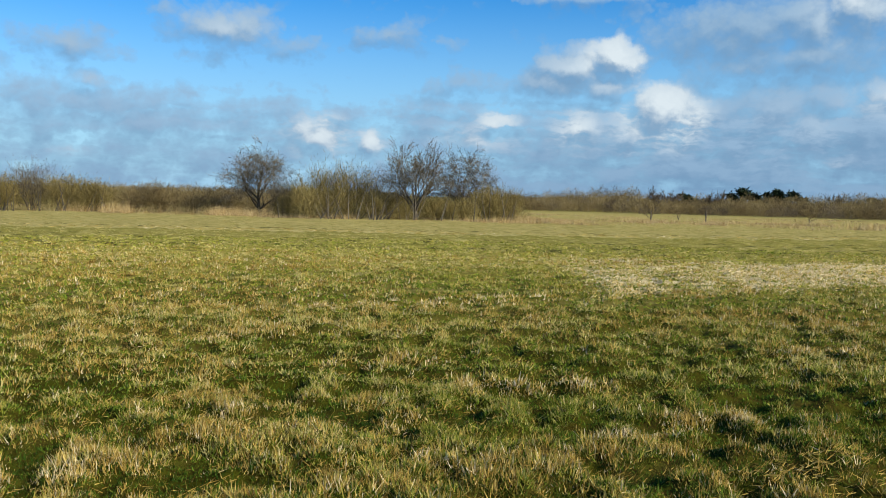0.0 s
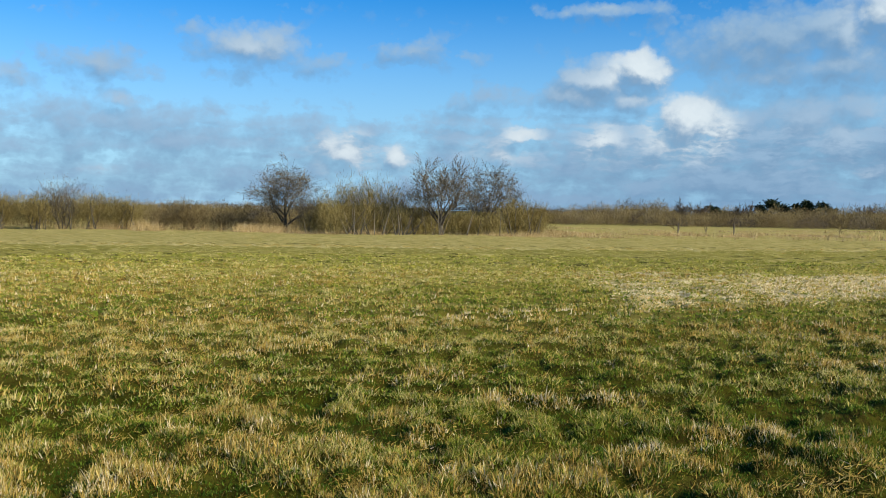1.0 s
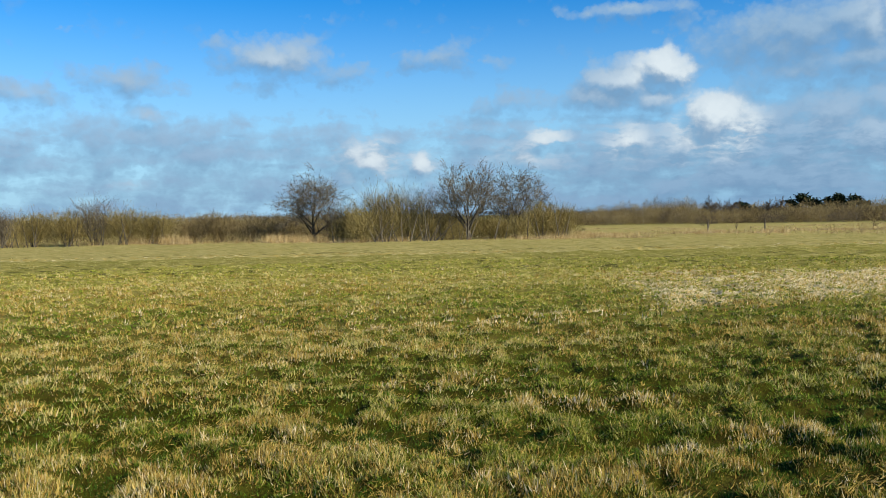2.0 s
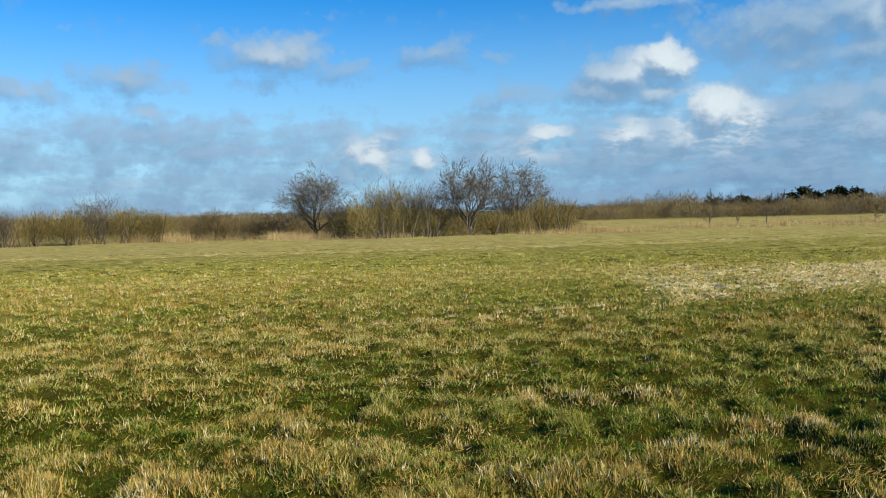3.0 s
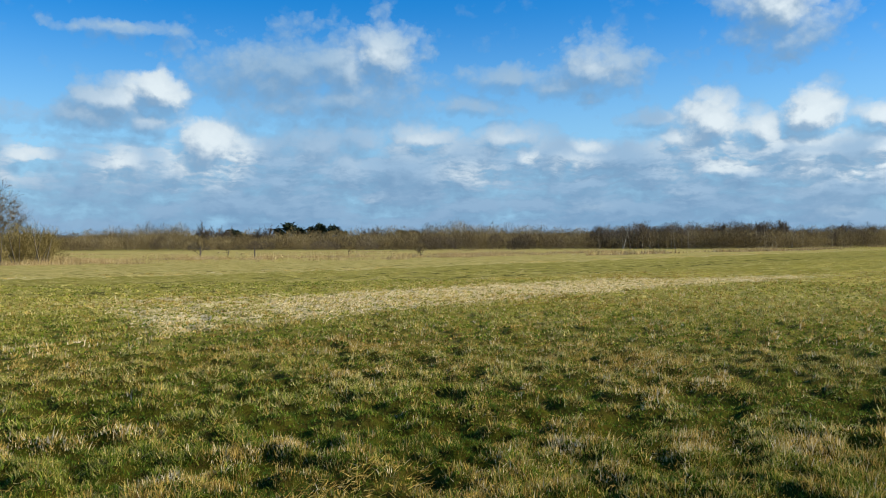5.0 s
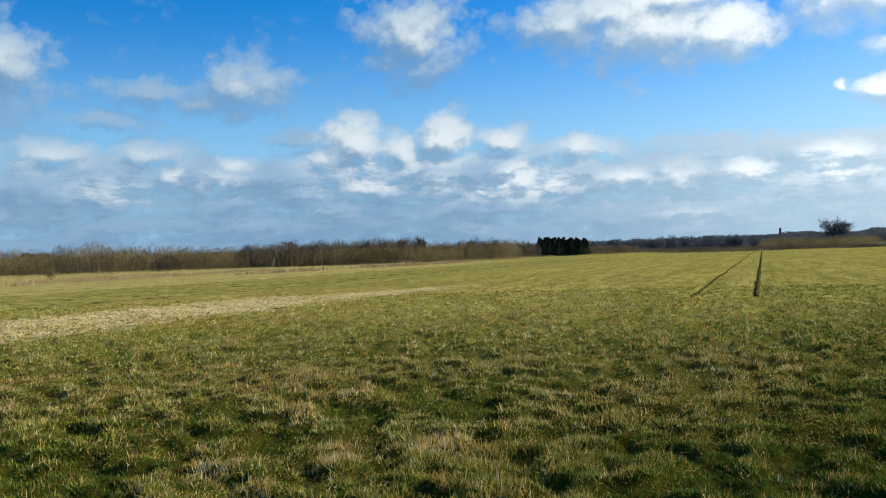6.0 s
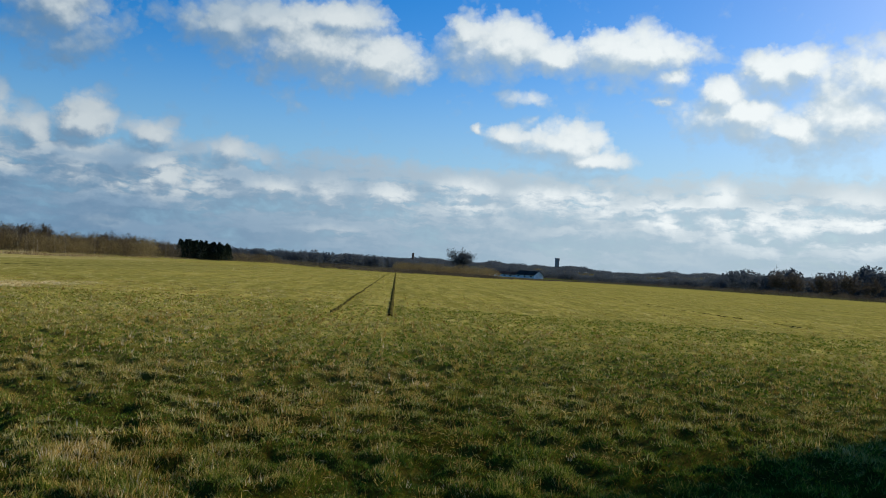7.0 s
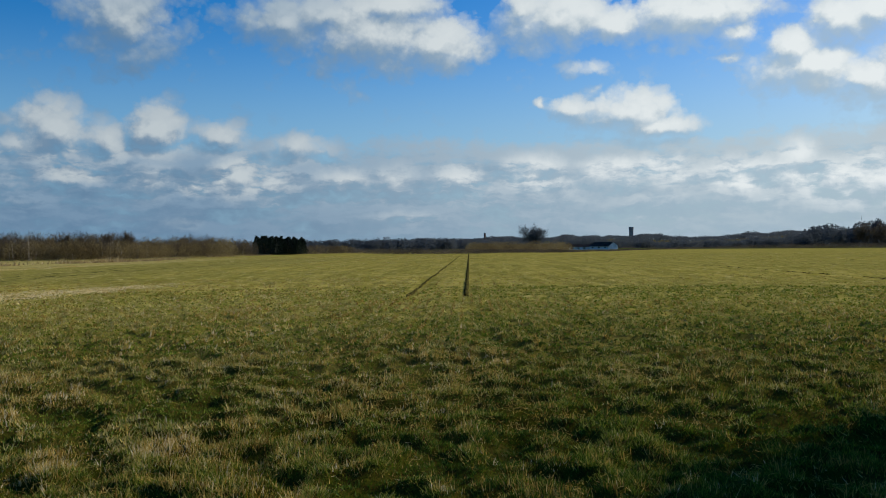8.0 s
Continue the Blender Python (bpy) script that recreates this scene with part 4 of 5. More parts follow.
def crown_mesh(name, orders, mat, least, seed):
    """The finer branches of a tree: the thicker ones round, the last ones as slivers."""
    g = np.random.default_rng(seed)
    thick, thin = [s for lv in orders[:-1] for s in lv], orders[-1]
    co, fa = tubes([s[0] for s in thick], [s[1] for s in thick], np.maximum([s[2] for s in thick], least), np.maximum([s[3] for s in thick], least * 0.7), 3)
    fa = np.concatenate([fa[:, [0, 1, 2]], fa[:, [0, 2, 3]]])
    c2, f2 = slivers([s[0] for s in thin], [s[1] for s in thin], np.full(len(thin), least * 1.1), g)
    tint = np.concatenate([np.repeat(g.uniform(0, 1, len(thick)), 6), np.repeat(g.uniform(0, 1, len(thin)), 3)])
    return mesh_of(name, np.concatenate([co, c2]), np.concatenate([fa, f2 + len(co)]), mat, tint)


def bare_tree(kind, where, label, category, twig_mat, seed, height, spread, trunk_r, least=0.010, turn=0.0, wood=None, **how):
    sticks = grow(seed, height, spread, trunk_r, **how)
    tree = new(kind)
    tree.matrix_world = pose(where[0], where[1], float(land(where[0], where[1])), 0, 0, turn)
    stems = how.get("stems", 1)
    for s in range(stems):
        part("trunk", stick_mesh("trunk", sticks[0][s * 4:s * 4 + 4], BARK, 7, 0.01), tree)
    limbs = sticks[1]
    for k in range(0, len(limbs), 4):
        part("limb", stick_mesh("limb", limbs[k:k + 4], wood or BARK, 5, 0.012, k + 1), tree)
    part("crown", crown_mesh("crown", sticks[2:], twig_mat, least, seed), tree, "many fine bare twigs")
    return tagged(tree, label, category)


def at(az, d):
    v = bearing(az, d)
    return v.x, v.y


# the hedgerow across the field
bare_tree("bare_tree", at(11.75, 86), "bare round-crowned hawthorn tree with dark twigs in the hedgerow", "tree", TWIG, 121, 7.8, 1.05, 0.20, least=0.0100, turn=120, fork=0.14, levels=5, twigs=5, upright=0.16, droop=0.05, reach=0.52, bole=0.36)
bare_tree("bare_tree", at(1.75, 77), "bare ash tree with upswept branches and a pale trunk", "tree", TWIG, 126, 7.5, 0.66, 0.24, least=0.0090, turn=90, fork=0.30, levels=5, twigs=5, upright=0.34, reach=0.50, bole=0.36)
bare_tree("bare_tree", at(-1.3, 81), "bare leaning hawthorn tree beside the ash", "tree", TWIG, 108, 7.3, 1.0, 0.19, least=0.0100, turn=60, fork=0.14, levels=5, twigs=5, upright=0.18, droop=0.04, reach=0.50, bole=0.36)
for az_, d_, h_, s_, mat_, lab in (
        (8.9, 80, 4.6, 31, TWIG_OLIVE, "tangled olive-brown shrub with dark stems"),
        (7.6, 81, 6.1, 32, TWIG_OLIVE, "tall many-stemmed shrub with lichen-yellow twigs"),
        (6.0, 80, 6.0, 33, TWIG_OLIVE, "tall many-stemmed shrub with lichen-yellow twigs"),
        (4.4, 82, 5.4, 34, TWIG, "fan of thin grey upright twigs"),
        (3.0, 80, 3.2, 35, TWIG_OLIVE, "low dense olive shrub under the trees"),
        (0.3, 80, 2.6, 36, TWIG_OLIVE, "low dense olive shrub under the trees"),
        (-3.0, 79, 4.1, 37, TWIG_OLIVE, "low arching shrub with yellowish twigs"),
        (-4.4, 80, 3.5, 38, TWIG_OLIVE, "low arching shrub with yellowish twigs"),
        (10.2, 84, 4.4, 39, TWIG, "fan of thin grey upright twigs"),
        (14.2, 92, 2.8, 40, TWIG_RED, "red-brown leafless shrub in tall dry grass"),
        (15.7, 93, 2.7, 41, TWIG_RED, "red-brown leafless shrub in tall dry grass"),
        (17.7, 92, 3.7, 42, TWIG_RED, "red-brown leafless shrub in tall dry grass"),
        (19.4, 95, 3.0, 43, TWIG_RED, "red-brown leafless shrub in tall dry grass"),
        (21.6, 92, 4.0, 44, TWIG_OLIVE, "wide olive-brown shrub with dark stems"),
        (23.4, 93, 4.5, 45, TWIG_OLIVE, "wide olive-brown shrub with dark stems"),
        (25.0, 95, 5.7, 46, TWIG, "bare grey multi-stemmed small tree"),
        (26.6, 93, 4.0, 47, TWIG_OLIVE, "wide olive-brown shrub with dark stems"),
        (28.4, 94, 4.4, 48, TWIG_OLIVE, "wide olive-brown shrub with dark stems"),
        (30.2, 93, 4.8, 49, TWIG, "bare grey multi-stemmed small tree"),
        (32.4, 93, 4.2, 50, TWIG_OLIVE, "wide olive-brown shrub with dark stems")):
    bare_tree("shrub", at(az_, d_), lab, "shrub", mat_, s_, h_, 0.72, 0.065, least=0.010, wood=mat_, stems=6, fork=0.15, levels=3, twigs=5, upright=0.40, reach=0.42, bole=0.40)


def thicket(name, label, places, mat, seed, twigs=150, least=0.03):
    """A belt of leafless scrub: (x, y, height, width) for each bush; thin upswept twigs."""
    g = np.random.default_rng(seed)
    co, fa, ti, n0 = [], [], [], 0
    for x, y, h, w in places:
        z = float(land(x, y))
        m = int(twigs * g.uniform(0.9, 1.3))
        a = g.uniform(0, 2 * math.pi, m)
        out_r = np.sqrt(g.uniform(0, 1, m)) * w / 2
        dome = np.sqrt(np.clip(1 - (out_r / (w / 2)) ** 2 * 0.85, 0.05, 1))
        lift = g.uniform(0, 1, m) ** 0.7
        p0 = np.stack([x + np.cos(a) * out_r, y + np.sin(a) * out_r, z + h * 0.90 * lift * dome], 1)
        way_out = np.stack([np.cos(a) * out_r / w, np.sin(a) * out_r / w, 0.30 + 0.25 * lift], 1) + g.normal(0, 0.28, (m, 3))
        p1 = p0 + way_out * ((0.20 + h * 0.085) * g.uniform(0.5, 1.4, m))[:, None]
        c, f2 = slivers(p0, p1, np.full(m, least), g)
        co.append(c)
        fa.append(f2 + n0)
        n0 += len(c)
        ti.append(np.repeat(np.clip(g.normal(g.uniform(0.08, 0.80), 0.13, m), 0, 1), 3))
    return tagged(new(name, mesh_of(name, np.concatenate(co), np.concatenate(fa), mat, np.concatenate(ti))), label, "shrubs", kind="stuff")


def belt(seed, count, az0, az1, dist, height, width):
    """Places of a belt of bushes; dist and height are functions of the bearing."""
    g = np.random.default_rng(seed)
    made = []
    for k in range(count):
        a = az0 + (az1 - az0) * (k + g.uniform(0, 1)) / count
        d = dist(a) * g.uniform(0.97, 1.12)
        x, y = at(a, d)
        made.append((x, y, height(a) * (0.74 + 0.34 * g.uniform(0, 1) ** 0.8), width * g.uniform(0.7, 1.3)))
    return made


def line(*pts):
    xs, ys = [p[0] for p in pts][::-1], [p[1] for p in pts][::-1]
    return lambda a: float(np.interp(a, xs, ys))


# low growth that fills the hedgerow
thicket("hedge_underwood", "dense leafless olive underwood along the hedgerow", belt(5, 64, 10.4, -4.6, line((11, 79), (8, 76), (-6, 79)), line((11, 2.2), (8.6, 3.4), (4.6, 3.2), (2.6, 2.4), (0, 2.3), (-3, 3.0), (-5, 2.4)), 2.6), TWIG_OLIVE, 5, 760, 0.016)
thicket("hedge_underwood", "dense leafless olive underwood along the hedgerow", belt(6, 44, 34, 20, line((34, 96), (24, 95), (20, 92)), line((34, 3.8), (24, 4.0), (21.4, 3.6), (20, 2.6)), 3.0), TWIG_OLIVE, 6, 760, 0.017)
thicket("hedge_underwood", "red-brown bramble and willow scrub along the field edge", belt(26, 40, 19.8, 10.6, line((20, 92), (11, 90)), line((20, 2.7), (18, 3.6), (16.4, 2.8), (14, 2.9), (12.6, 2.6), (11, 2.2)), 3.0), TWIG_RED, 26, 760, 0.017)
thicket("scrub_belt", "wide belt of brown leafless scrub beyond the meadow", belt(7, 170, 34, 3, line((34, 190), (4, 205)), line((34, 5.2), (14, 5.0), (4, 4.6)), 5.0), TWIG_RED, 7, 560, 0.036)
wood_d = line((-3, 225), (-8, 215), (-13, 198), (-18, 190), (-27, 176), (-38, 182), (-47, 172), (-52, 180))
wood_h = line((-3, 4.4), (-6.4, 5.0), (-7.9, 5.9), (-10, 6.6), (-12.1, 6.8), (-13.1, 4.6), (-17, 4.6), (-22, 4.7), (-26.5, 5.2), (-29.7, 6.2), (-33, 5.4), (-36, 5.0), (-39, 4.9), (-42, 5.3), (-48, 5.2), (-52, 4.4))
thicket("willow_wood", "wood of brown leafless willow scrub along the far edge", belt(8, 330, -3, -52, wood_d, lambda a: wood_h(a) * 0.80, 5.0), TWIG_RED, 8, 620, 0.034)
thicket("willow_wood", "wood of grey-brown leafless alders and birches behind", belt(9, 300, -3, -56, lambda a: wood_d(a) + 18, lambda a: wood_h(a) * 1.13, 3.8), TWIG_RED, 9, 560, 0.034)
thicket("birch_wood", "row of thin leafless birches at the field edge", belt(10, 130, -38.5, -57.3, line((-38, 178), (-50, 182), (-58, 255)), line((-38, 4.8), (-41.4, 6.0), (-45, 5.4), (-46.4, 5.7), (-49.4, 6.2), (-50.6, 3.8), (-53.4, 5.9), (-57.3, 5.0)), 3.0), TWIG_GREY, 10, 900, 0.026)
thicket("birch_wood", "row of thin leafless birches at the field edge", belt(14, 70, -50, -63.5, line((-50, 215), (-63, 300)), line((-50, 4.2), (-57, 5.2), (-58.5, 3.0), (-63, 3.4)), 4.0), TWIG_RED, 14, 640, 0.036)


def stems(name, label, az0, az1, count, dist, height, mat, seed, lean=0.35):
    """Thin upright stems that show through the front of a wood."""
    g = np.random.default_rng(seed)
    p0, p1 = [], []
    for k in range(count):
        a = g.uniform(az1, az0)
        x, y = at(a, dist(a) * g.uniform(0.965, 1.0))
        z = float(land(x, y))
        p0.append((x, y, z - 0.1))
        p1.append((x + g.normal(0, lean), y + g.normal(0, lean), z + height(a) * g.uniform(0.45, 0.95)))
    co, fa = tubes(p0, p1, g.uniform(0.035, 0.075, count), np.full(count, 0.02), 3)
    return tagged(new(name, mesh_of(name, co, fa, mat, np.repeat(g.uniform(0, 1, count), 6))), label, "stems", kind="stuff")


PALE_BARK = leafy("pale_bark", (0.0, (0.10, 0.085, 0.06)), (0.6, (0.19, 0.165, 0.12)), (1.0, (0.34, 0.31, 0.25)), passing=0.0)
stems("birch_stems", "thin pale birch stems at the wood edge", -38.5, -57.0, 90, line((-38, 176), (-50, 180), (-58, 250)), line((-38, 4.0), (-58, 4.6)), PALE_BARK, 411)
stems("willow_stems", "thin grey stems at the edge of the willow wood", -4, -38, 34, wood_d, lambda a: wood_h(a) * 0.8, PALE_BARK, 412)
stems("hedge_stems", "dark leaning stems inside the hedgerow", 10.6, -4.8, 46, line((11, 78), (8, 75.5), (-6, 78)), line((11, 2.6), (-5, 3.0)), BARK, 413, 0.9)
stems("hedge_stems", "dark leaning stems inside the hedgerow", 34, 20.5, 36, line((34, 96), (20, 92)), line((34, 3.4), (20, 3.0)), BARK, 414, 0.9)
# separate round bushes in front of the wood
thicket("willow_bushes", "round leafless willow bushes standing before the wood", belt(31, 42, -5, -40, lambda a: wood_d(a) * 0.92, lambda a: wood_h(a) * 0.66, 5.6), TWIG_RED, 31, 900, 0.028)
thicket("willow_bushes", "dark round leafless bushes standing before the wood", belt(32, 22, -7, -38, lambda a: wood_d(a) * 0.90, lambda a: wood_h(a) * 0.60, 5.0), TWIG_GREY, 32, 900, 0.028)


def needle_cloud(g, x, y, z, h, w, kind, m=600):
    """Short needle sprays in tiers (spruce) or on top of a bare stem (pine)."""
    t = g.uniform(0, 1, m) ** (0.8 if kind == "spruce" else 1.0)
    if kind == "round":
        u, v2 = g.uniform(0, 1, m) ** 0.4, np.arcsin(g.uniform(-1, 1, m))
        zz, rr = z + h * 0.5 + np.sin(v2) * u * h * 0.47, np.cos(v2) * u * w / 2
    elif kind == "spruce":
        zz, rr = z + 0.05 * h + t * h * 0.95, (1 - t) ** 0.8 * w / 2 * g.uniform(0.3, 1.05, m)
    else:
        lobe = g.integers(0, 6, m)
        la, lz = lobe * 1.9 + x, 0.58 + 0.30 * ((lobe * 0.37 + y) % 1.0)
        zz = z + h * (lz + g.normal(0, 0.055, m))
        rr = np.abs(g.normal(0, 0.13, m)) * w
    a = g.uniform(0, 2 * math.pi, m)
    cx, cy = x + np.cos(a) * rr, y + np.sin(a) * rr
    if kind == "pine":
        cx, cy = cx + np.cos(la) * w * 0.28, cy + np.sin(la) * w * 0.28
    p0 = np.stack([cx, cy, zz], 1)
    d = np.stack([np.cos(a), np.sin(a), g.uniform(-0.5, 0.7, m)], 1) * ((0.5 * (h + w) if kind == "round" else h) * 0.075 * g.uniform(0.6, 1.5, m))[:, None]
    return p0, p0 + d


def conifer_mesh(name, items, mat, seed, kind, m=600, thick=0.020):
    g = np.random.default_rng(seed)
    co, fa, ti, n0 = [], [], [], 0
    for x, y, h, w in items:
        p0, p1 = needle_cloud(g, x, y, float(land(x, y)), h, w, kind, m)
        c, f2 = slivers(p0, p1, np.full(len(p0), h * thick), g)
        co.append(c)
        fa.append(f2 + n0)
        n0 += len(c)
        ti.append(np.repeat(np.clip(g.uniform(0.1, 0.9) + g.normal(0, 0.12, len(p0)), 0, 1), 3))
    return mesh_of(name, np.concatenate(co), np.concatenate(fa), mat, np.concatenate(ti))


# dark pines that stand over the scrub
for az_, d_, h_, w_ in ((-15.6, 222, 4.9, 4.2), (-18.3, 224, 5.3, 3.2), (-19.0, 226, 6.6, 4.0), (-19.7, 224, 5.2, 3.0), (-20.4, 228, 5.7, 3.4), (-21.0, 226, 6.3, 3.6), (-21.9, 226, 5.9, 3.8),
                       (-26.2, 232, 4.8, 4.0), (-27.0, 232, 4.6, 4.0)):
    x, y = at(az_, d_)
    tree = new("pine_tree")
    tree.location = (x, y, float(land(x, y)))
    crown = conifer_mesh("crown", [(0, 0, h_ * 1.04, w_ * 1.15)], NEEDLE, int(-az_ * 10), "pine", 1500, 0.030)
    part("crown", crown, tree)
    part("trunk", stick_mesh("trunk", [(Vector((0, 0, -0.2)), Vector((0.1, 0, h_ * 0.5)), 0.2, 0.14), (Vector((0.1, 0, h_ * 0.5)), Vector((0, 0.1, h_ * 0.9)), 0.14, 0.05)], BARK, 6), tree)
    tagged(tree, "dark green pine with an uneven crown above the scrub", "tree", group="pines over the scrub")

# taller bare trees over the scrub, far off
for az_, d_, h_, s_ in ((-13.5, 200, 6.2, 61), (-14.6, 205, 5.4, 62), (-16.6, 205, 5.4, 63), (-17.6, 205, 5.6, 64), (-23.9, 205, 5.4, 65)):
    bare_tree("bare_tree", at(az_, d_), "bare grey-brown tree standing over the scrub", "tree", TWIG_GREY, s_, h_ * 1.08, 0.80, 0.14, least=0.042, fork=0.3, levels=4, twigs=4, upright=0.35)
for az_, d_, h_, s_ in ((-41.4, 186, 5.6, 66), (-43.2, 184, 4.9, 76), (-46.3, 182, 5.3, 67), (-48.6, 184, 5.6, 77), (-49.6, 185, 6.0, 68), (-53.2, 222, 5.7, 69), (-54.6, 226, 5.2, 78)):
    bare_tree("birch_tree", at(az_, d_), "thin bare birch rising over the wood edge", "tree", TWIG_GREY, s_, h_, 0.5, 0.09, least=0.026, fork=0.22, levels=4, twigs=6, upright=0.5, reach=0.36, bole=0.62)
for az_, d_, h_, s_ in ((-13.3, 100, 2.6, 71), (-22.6, 98, 2.4, 72), (-27.3, 96, 1.7, 73), (-15.0, 112, 2.4, 74)):
    bare_tree("shrub", at(az_, d_), "small bare sapling in the rough grass", "shrub", TWIG_RED, s_, h_, 0.7, 0.04, least=0.02, fork=0.2, levels=3, twigs=4, upright=0.3)

# spruce plantation and the woods of the distance
tagged(new("spruce_wood", conifer_mesh("spruce_wood", belt(15, 80, -57.5, -60.6, lambda a: 268, lambda a: 5.6 - 0.22 * (-57.5 - a), 3.4), NEEDLE, 15, "spruce", 520, 0.026)), "dense dark spruce plantation at the field edge", "trees", kind="stuff")
far_d = line((-60, 520), (-66, 560), (-74, 640), (-90, 620), (-100, 520), (-110, 500))
far_h = line((-60, 6.0), (-63, 8.5), (-66, 9.5), (-70, 8.5), (-74, 9.0), (-82, 9.0), (-85, 6.0), (-88, 6.5), (-91, 13.0), (-96, 16.0), (-101, 17.0), (-110, 17.0))
tagged(new("far_woods", conifer_mesh("far_woods", belt(16, 460, -60, -112, far_d, lambda a: far_h(a) * (0.45 + 0.9 * float(lumps(a, 0.0, 1.1, 201, 3))), 9.0), HAZED_WOOD, 16, "round", 420, 0.044)), "dark distant mixed wood behind the field", "trees", kind="stuff")
tagged(new("hill_woods", conifer_mesh("hill_woods", belt(17, 1300, -58, -112, lambda a: 1000 + 960 * hash01(np.array([int(a * 977)]), np.array([3]), 5)[0] ** 0.6, lambda a: 3.0 + 10.0 * float(lumps(a, 0.0, 0.8, 203, 3)), 24.0), HAZED_WOOD, 17, "round", 150, 0.085)), "dark woods on the distant hills, tinted blue-grey for haze", "trees", kind="stuff")
tagged(new("hill_woods", conifer_mesh("hill_woods", belt(18, 520, 40, -60, lambda a: 1250 + 700 * hash01(np.array([int(a * 977)]), np.array([9]), 5)[0] ** 0.6, lambda a: 4.0 + 10.0 * float(lumps(a, 0.0, 1.0, 207, 3)), 26.0), HAZED_WOOD, 18, "round", 90, 0.11)), "dark wooded ridge on the horizon", "trees", kind="stuff")
bare_tree("bare_tree", at(-75.3, 560), "large bare round tree beyond the far field edge", "tree", HAZED_WOOD, 121, 17.5, 1.05, 0.5, least=0.055, turn=120, fork=0.28, levels=5, twigs=5, upright=0.26, reach=0.58, bole=0.32)
thicket("far_scrub", "brown scrub at the far end of the field", belt(19, 70, -71.4, -77.6, lambda a: 275, lambda a: 3.9, 6.0), TWIG_RED, 19, 420, 0.05)
# low rough growth all along the far end of the field
end_d = line((-57, 268), (-60.6, 285), (-63.5, 310), (-66, 240), (-71.2, 228), (-73, 258), (-77, 258), (-80, 310), (-86, 540), (-91, 460), (-96, 390), (-112, 370))
thicket("field_end_growth", "low brown rough growth along the far end of the field", belt(33, 330, -57.5, -112, end_d, line((-57, 2.0), (-60.4, 3.6), (-62.6, 3.2), (-64, 1.9), (-71, 1.5), (-77, 1.3), (-78, 0.6), (-82, 0.6), (-86, 1.4), (-88.5, 2.6), (-96, 3.0), (-112, 3.0)), 6.0), TWIG_GREY, 33, 320, 0.05)
for az_, d_, h_, s_ in ((-95.2, 470, 15.5, 82), (-96.0, 475, 14.0, 86), (-97.6, 470, 13.0, 83), (-99.2, 470, 14.5, 84), (-100.4, 480, 13.0, 85)):
    bare_tree("bare_tree", at(az_, d_), "tall bare tree over the distant wood", "tree", TWIG_GREY, s_, h_, 0.85, 0.35, least=0.05, fork=0.25, levels=4, twigs=6, upright=0.3, reach=0.55, bole=0.34)


# ------------------------------------------------------------------ tall dry grass at the field's edge
def reeds(name, label, count, az0, az1, deep0, deep1, tall, wide, mat, seed):
    g = np.random.default_rng(seed)
    a = g.uniform(az1, az0, count)
    x0, y0 = -np.sin(np.radians(a)), np.cos(np.radians(a))
    d = field_edge(x0, y0) * g.uniform(deep0, deep1, count)
    x, y = x0 * d, y0 * d
    keep_r = g.uniform(0, 1, count) < 0.04 + 0.96 * smooth(lumps(x, y, 5.0, seed, 3), 0.46, 0.66)
    x, y = x[keep_r], y[keep_r]
    hgt = tall * (0.15 + 1.1 * lumps(x, y, 2.6, seed + 3, 3) ** 1.4) * g.uniform(0.5, 1.3, len(x))
    co, fa, per = blades(np.stack([x, y], 1), land(x, y) - 0.02, hgt, wide * g.uniform(0.5, 1.3, len(x)), np.clip(g.normal(0.48, 0.22, len(x)), 0.02, 0.92), False)
    tagged(new(name, mesh_of(name, co, fa, mat, np.repeat(g.uniform(0, 1, len(x)), per))), label, "tall grass", kind="stuff")


reeds("tall_grass", "pale dry tall grass and reeds before the hedgerow", 42000, 36, 11, 1.0, 1.12, 1.3, 0.028, REED, 101)
reeds("tall_grass", "thin dry grass under the hedgerow trees", 13000, 11, -6, 1.0, 1.12, 0.75, 0.032, REED, 102)
reeds("tall_grass", "pale dry rough grass along the fence", 50000, -5, -40, 1.0, 1.28, 0.80, 0.032, REED, 103)
reeds("tall_grass", "pale dry rough grass along the wood edge", 16000, -38, -66, 0.97, 1.10, 0.9, 0.09, REED, 105)
reeds("meadow_grass", "rough olive meadow grass behind the hedgerow", 42000, 36, -34, 1.15, 2.0, 0.28, 0.12, REED, 107)

# ------------------------------------------------------------------ fence posts, farm and town
post = new("fence_post")
bm = bmesh.new()
bmesh.ops.create_cone(bm, cap_ends=True, segments=9, radius1=0.062, radius2=0.055, depth=1.5, matrix=Matrix.Translation((0, 0, 0.50)))
bmesh.ops.bevel(bm, geom=[e for e in bm.edges if min(v.co.z for v in e.verts) > 1.1], offset=0.012, segments=1)
part_bm("pole", bm, POST, post)
tagged(post, "weathered wooden fence post standing in rough grass", "fence post", group="fence posts")
for k, (az_, d_) in enumerate(((-13.3, 90), (-16.65, 89))):
    x, y = at(az_, d_)
    m = pose(x, y, float(land(x, y)), 2 * k - 3, 3 - 2 * k, 40 * k)
    if k == 0:
        post.matrix_world = m
    else:
        copy_thing(post, m)


def box(x0, x1, y0, y1, z0, z1):
    bm = bmesh.new()
    bmesh.ops.create_cube(bm, size=1.0, matrix=Matrix.Translation(((x0 + x1) / 2, (y0 + y1) / 2, (z0 + z1) / 2)) @ Matrix.Diagonal((x1 - x0, y1 - y0, z1 - z0, 1)))
    return bm


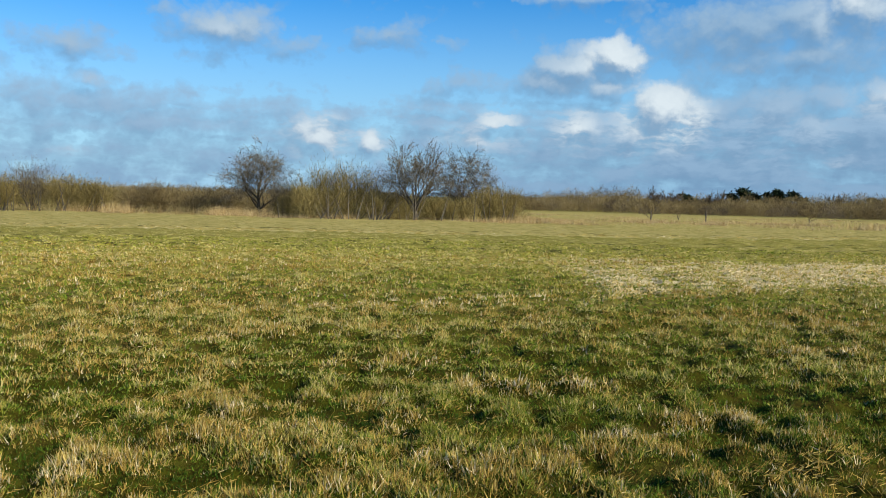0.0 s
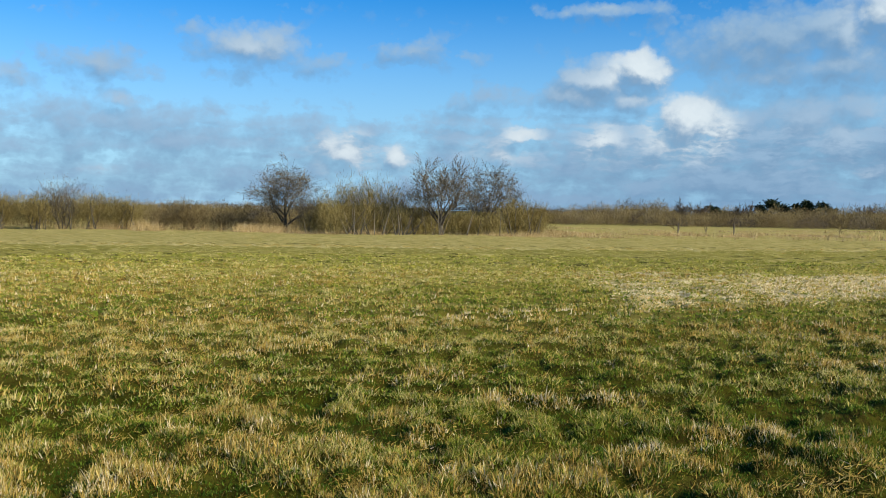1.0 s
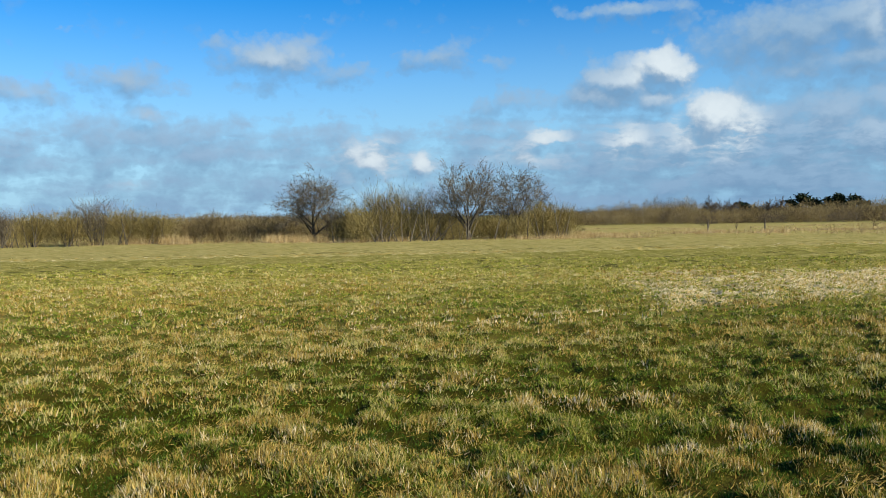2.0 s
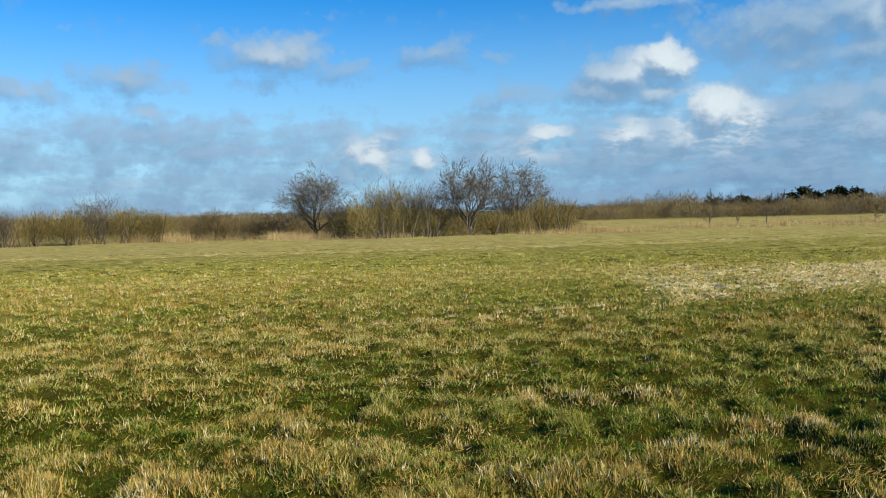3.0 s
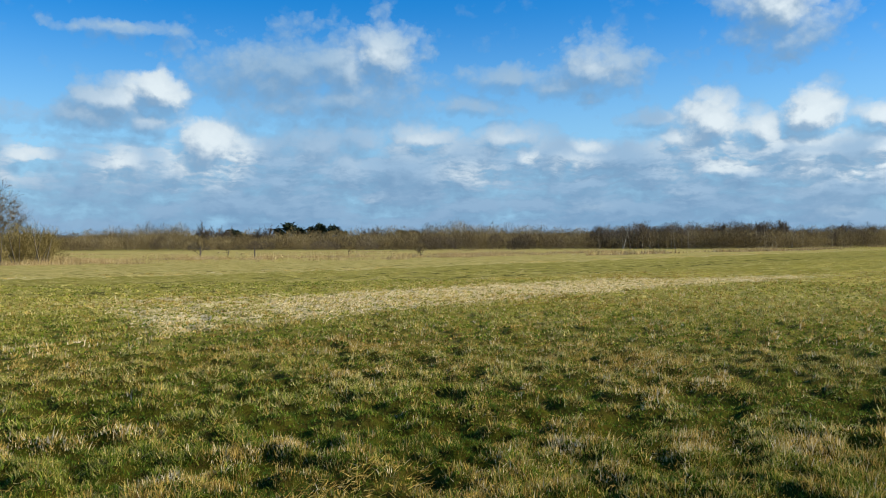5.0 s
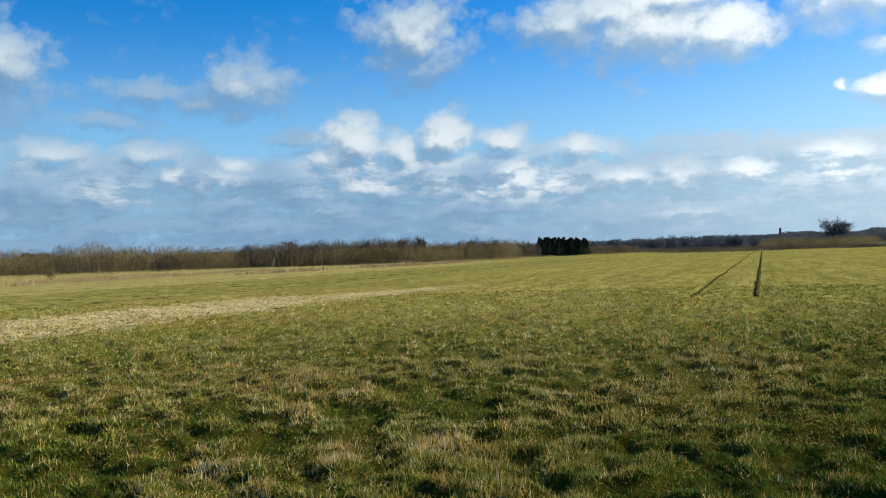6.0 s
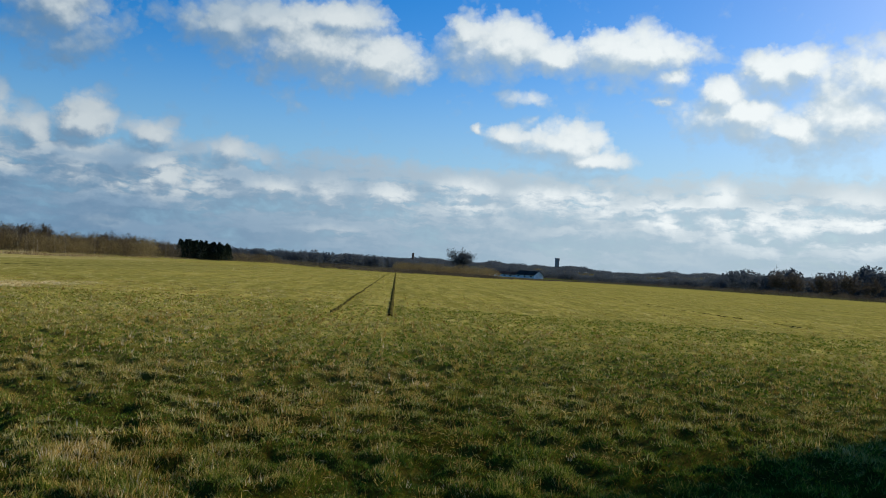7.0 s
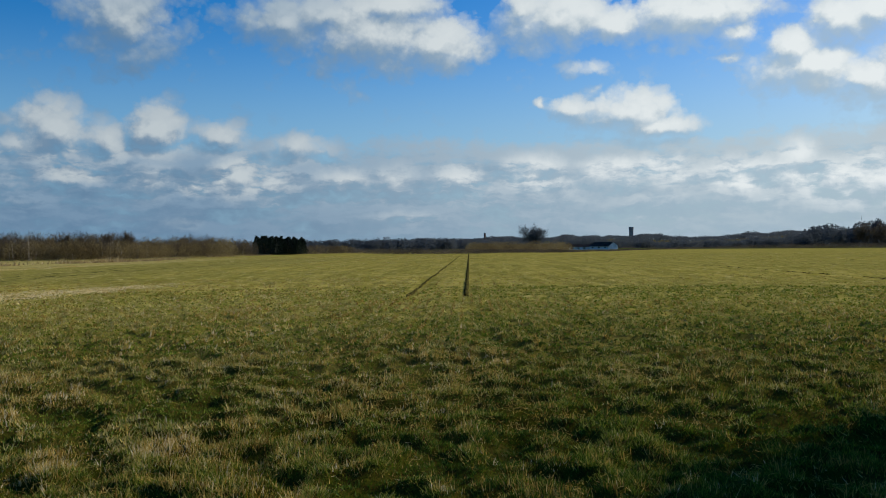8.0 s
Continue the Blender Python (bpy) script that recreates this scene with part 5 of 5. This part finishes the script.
def gabled(kind, label, category, where, turn, long, deep, eaves, ridge, openings, group=""):
    """A plastered building with a pitched roof; its long side faces -y."""
    house = new(kind)
    house.matrix_world = pose(where[0], where[1], float(land(where[0], where[1])) - 0.1, 0, 0, turn)
    bm = bmesh.new()
    pts = [(-long / 2, -deep / 2), (long / 2, -deep / 2), (long / 2, deep / 2), (-long / 2, deep / 2)]
    lowv = [bm.verts.new((x, y, 0)) for x, y in pts]
    top = [bm.verts.new((x, y, eaves)) for x, y in pts]
    ra, rb = bm.verts.new((-long / 2, 0, ridge)), bm.verts.new((long / 2, 0, ridge))
    for f in ((lowv[0], lowv[1], top[1], top[0]), (lowv[2], lowv[3], top[3], top[2]), (lowv[1], lowv[2], top[2], rb, top[1]), (lowv[3], lowv[0], top[0], ra, top[3])):
        bm.faces.new(f)
    part_bm("wall", bm, PLASTER, house)
    for s in (-1, 1):
        bm = bmesh.new()
        o = 0.5
        drop = (ridge - eaves) / (deep / 2) * o
        v = [bm.verts.new(c) for c in ((-long / 2 - o, s * (deep / 2 + o), eaves - drop + 0.05), (long / 2 + o, s * (deep / 2 + o), eaves - drop + 0.05), (long / 2 + o, 0, ridge + 0.05), (-long / 2 - o, 0, ridge + 0.05))]
        face = bm.faces.new(v if s < 0 else v[::-1])
        bmesh.ops.solidify(bm, geom=[face], thickness=-0.18)
        part_bm("roof", bm, ROOF, house, "dark grey roof slope")
    for k in range(openings):
        x = -long / 2 + long * (k + 0.5) / openings
        wide = min(1.6, long / openings * 0.5)
        win = part_bm("window", box(x - wide / 2, x + wide / 2, -deep / 2 - 0.06, -deep / 2 + 0.05, eaves * 0.35, eaves * 0.8), PLASTER, house)
        part_bm("pane", box(x - wide / 2 + 0.1, x + wide / 2 - 0.1, -deep / 2 - 0.08, -deep / 2 - 0.05, eaves * 0.35 + 0.1, eaves * 0.8 - 0.1), GLASS, win)
    return tagged(house, label, category, group)


gabled("barn", "long low white farm building with a dark roof", "barn", at(-78.2, 560), -78.2 - 12, 30.0, 8.0, 1.9, 3.6, 8)
gabled("barn", "barn with a pale gable end beside the farm", "barn", at(-79.9, 550), 240.0, 15.0, 9.0, 2.2, 4.7, 3)
for az_, d_, t_ in ((-70.4, 900, 10),):
    gabled("house", "small distant white house with a grey roof on the hill", "house", at(az_, d_), az_ + t_, 13.0, 8.0, 3.6, 7.4, 4)

tower = new("water_tower")
tx, ty = at(-81.64, 1850)
tower.matrix_world = pose(tx, ty, float(land(tx, ty)), 0, 0, -81.6)
base_z = 1.6 + 1850 * math.tan(radians(1.25)) - float(land(tx, ty))
bm = bmesh.new()
bmesh.ops.create_cone(bm, cap_ends=True, segments=20, radius1=4.6, radius2=4.4, depth=base_z - 5, matrix=Matrix.Translation((0, 0, (base_z - 5) / 2)))
part_bm("shaft", bm, CONCRETE, tower)
bm = bmesh.new()
bmesh.ops.create_cone(bm, cap_ends=True, segments=20, radius1=5.0, radius2=5.0, depth=5.0, matrix=Matrix.Translation((0, 0, base_z - 2.5)))
part_bm("tank", bm, CONCRETE, tower)
tagged(tower, "grey concrete water tower on the hill", "tower")

stack = new("chimney")
tx, ty = at(-72.28, 1480)
stack.matrix_world = pose(tx, ty, float(land(tx, ty)))
top_z = 1.6 + 1480 * math.tan(radians(0.98)) - float(land(tx, ty))
bm = bmesh.new()
bmesh.ops.create_cone(bm, cap_ends=True, segments=12, radius1=2.2, radius2=1.6, depth=top_z, matrix=Matrix.Translation((0, 0, top_z / 2)))
part_bm("shaft", bm, BRICK, stack)
bm = bmesh.new()
bmesh.ops.create_cone(bm, cap_ends=True, segments=12, radius1=1.9, radius2=1.9, depth=1.0, matrix=Matrix.Translation((0, 0, top_z - 1.5)))
part_bm("collar", bm, BRICK, stack)
tagged(stack, "brick chimney stack on the hill", "chimney")

# an unseen dense evergreen, added out of view to throw shade across the grass
bush = new("added_shade_tree")
bush.location = (13.7, -8.0, float(land(13.7, -8.0)))
part("crown", conifer_mesh("crown", [(0, 0, 8.4, 6.6)], NEEDLE, 21, "round", 9000, 0.014), bush)
part("trunk", stick_mesh("trunk", [(Vector((0, 0, -0.2)), Vector((0, 0, 6.5)), 0.16, 0.04)], BARK, 7), bush)
tagged(bush, "dense dark evergreen tree, added out of view to shade the grass", "tree")
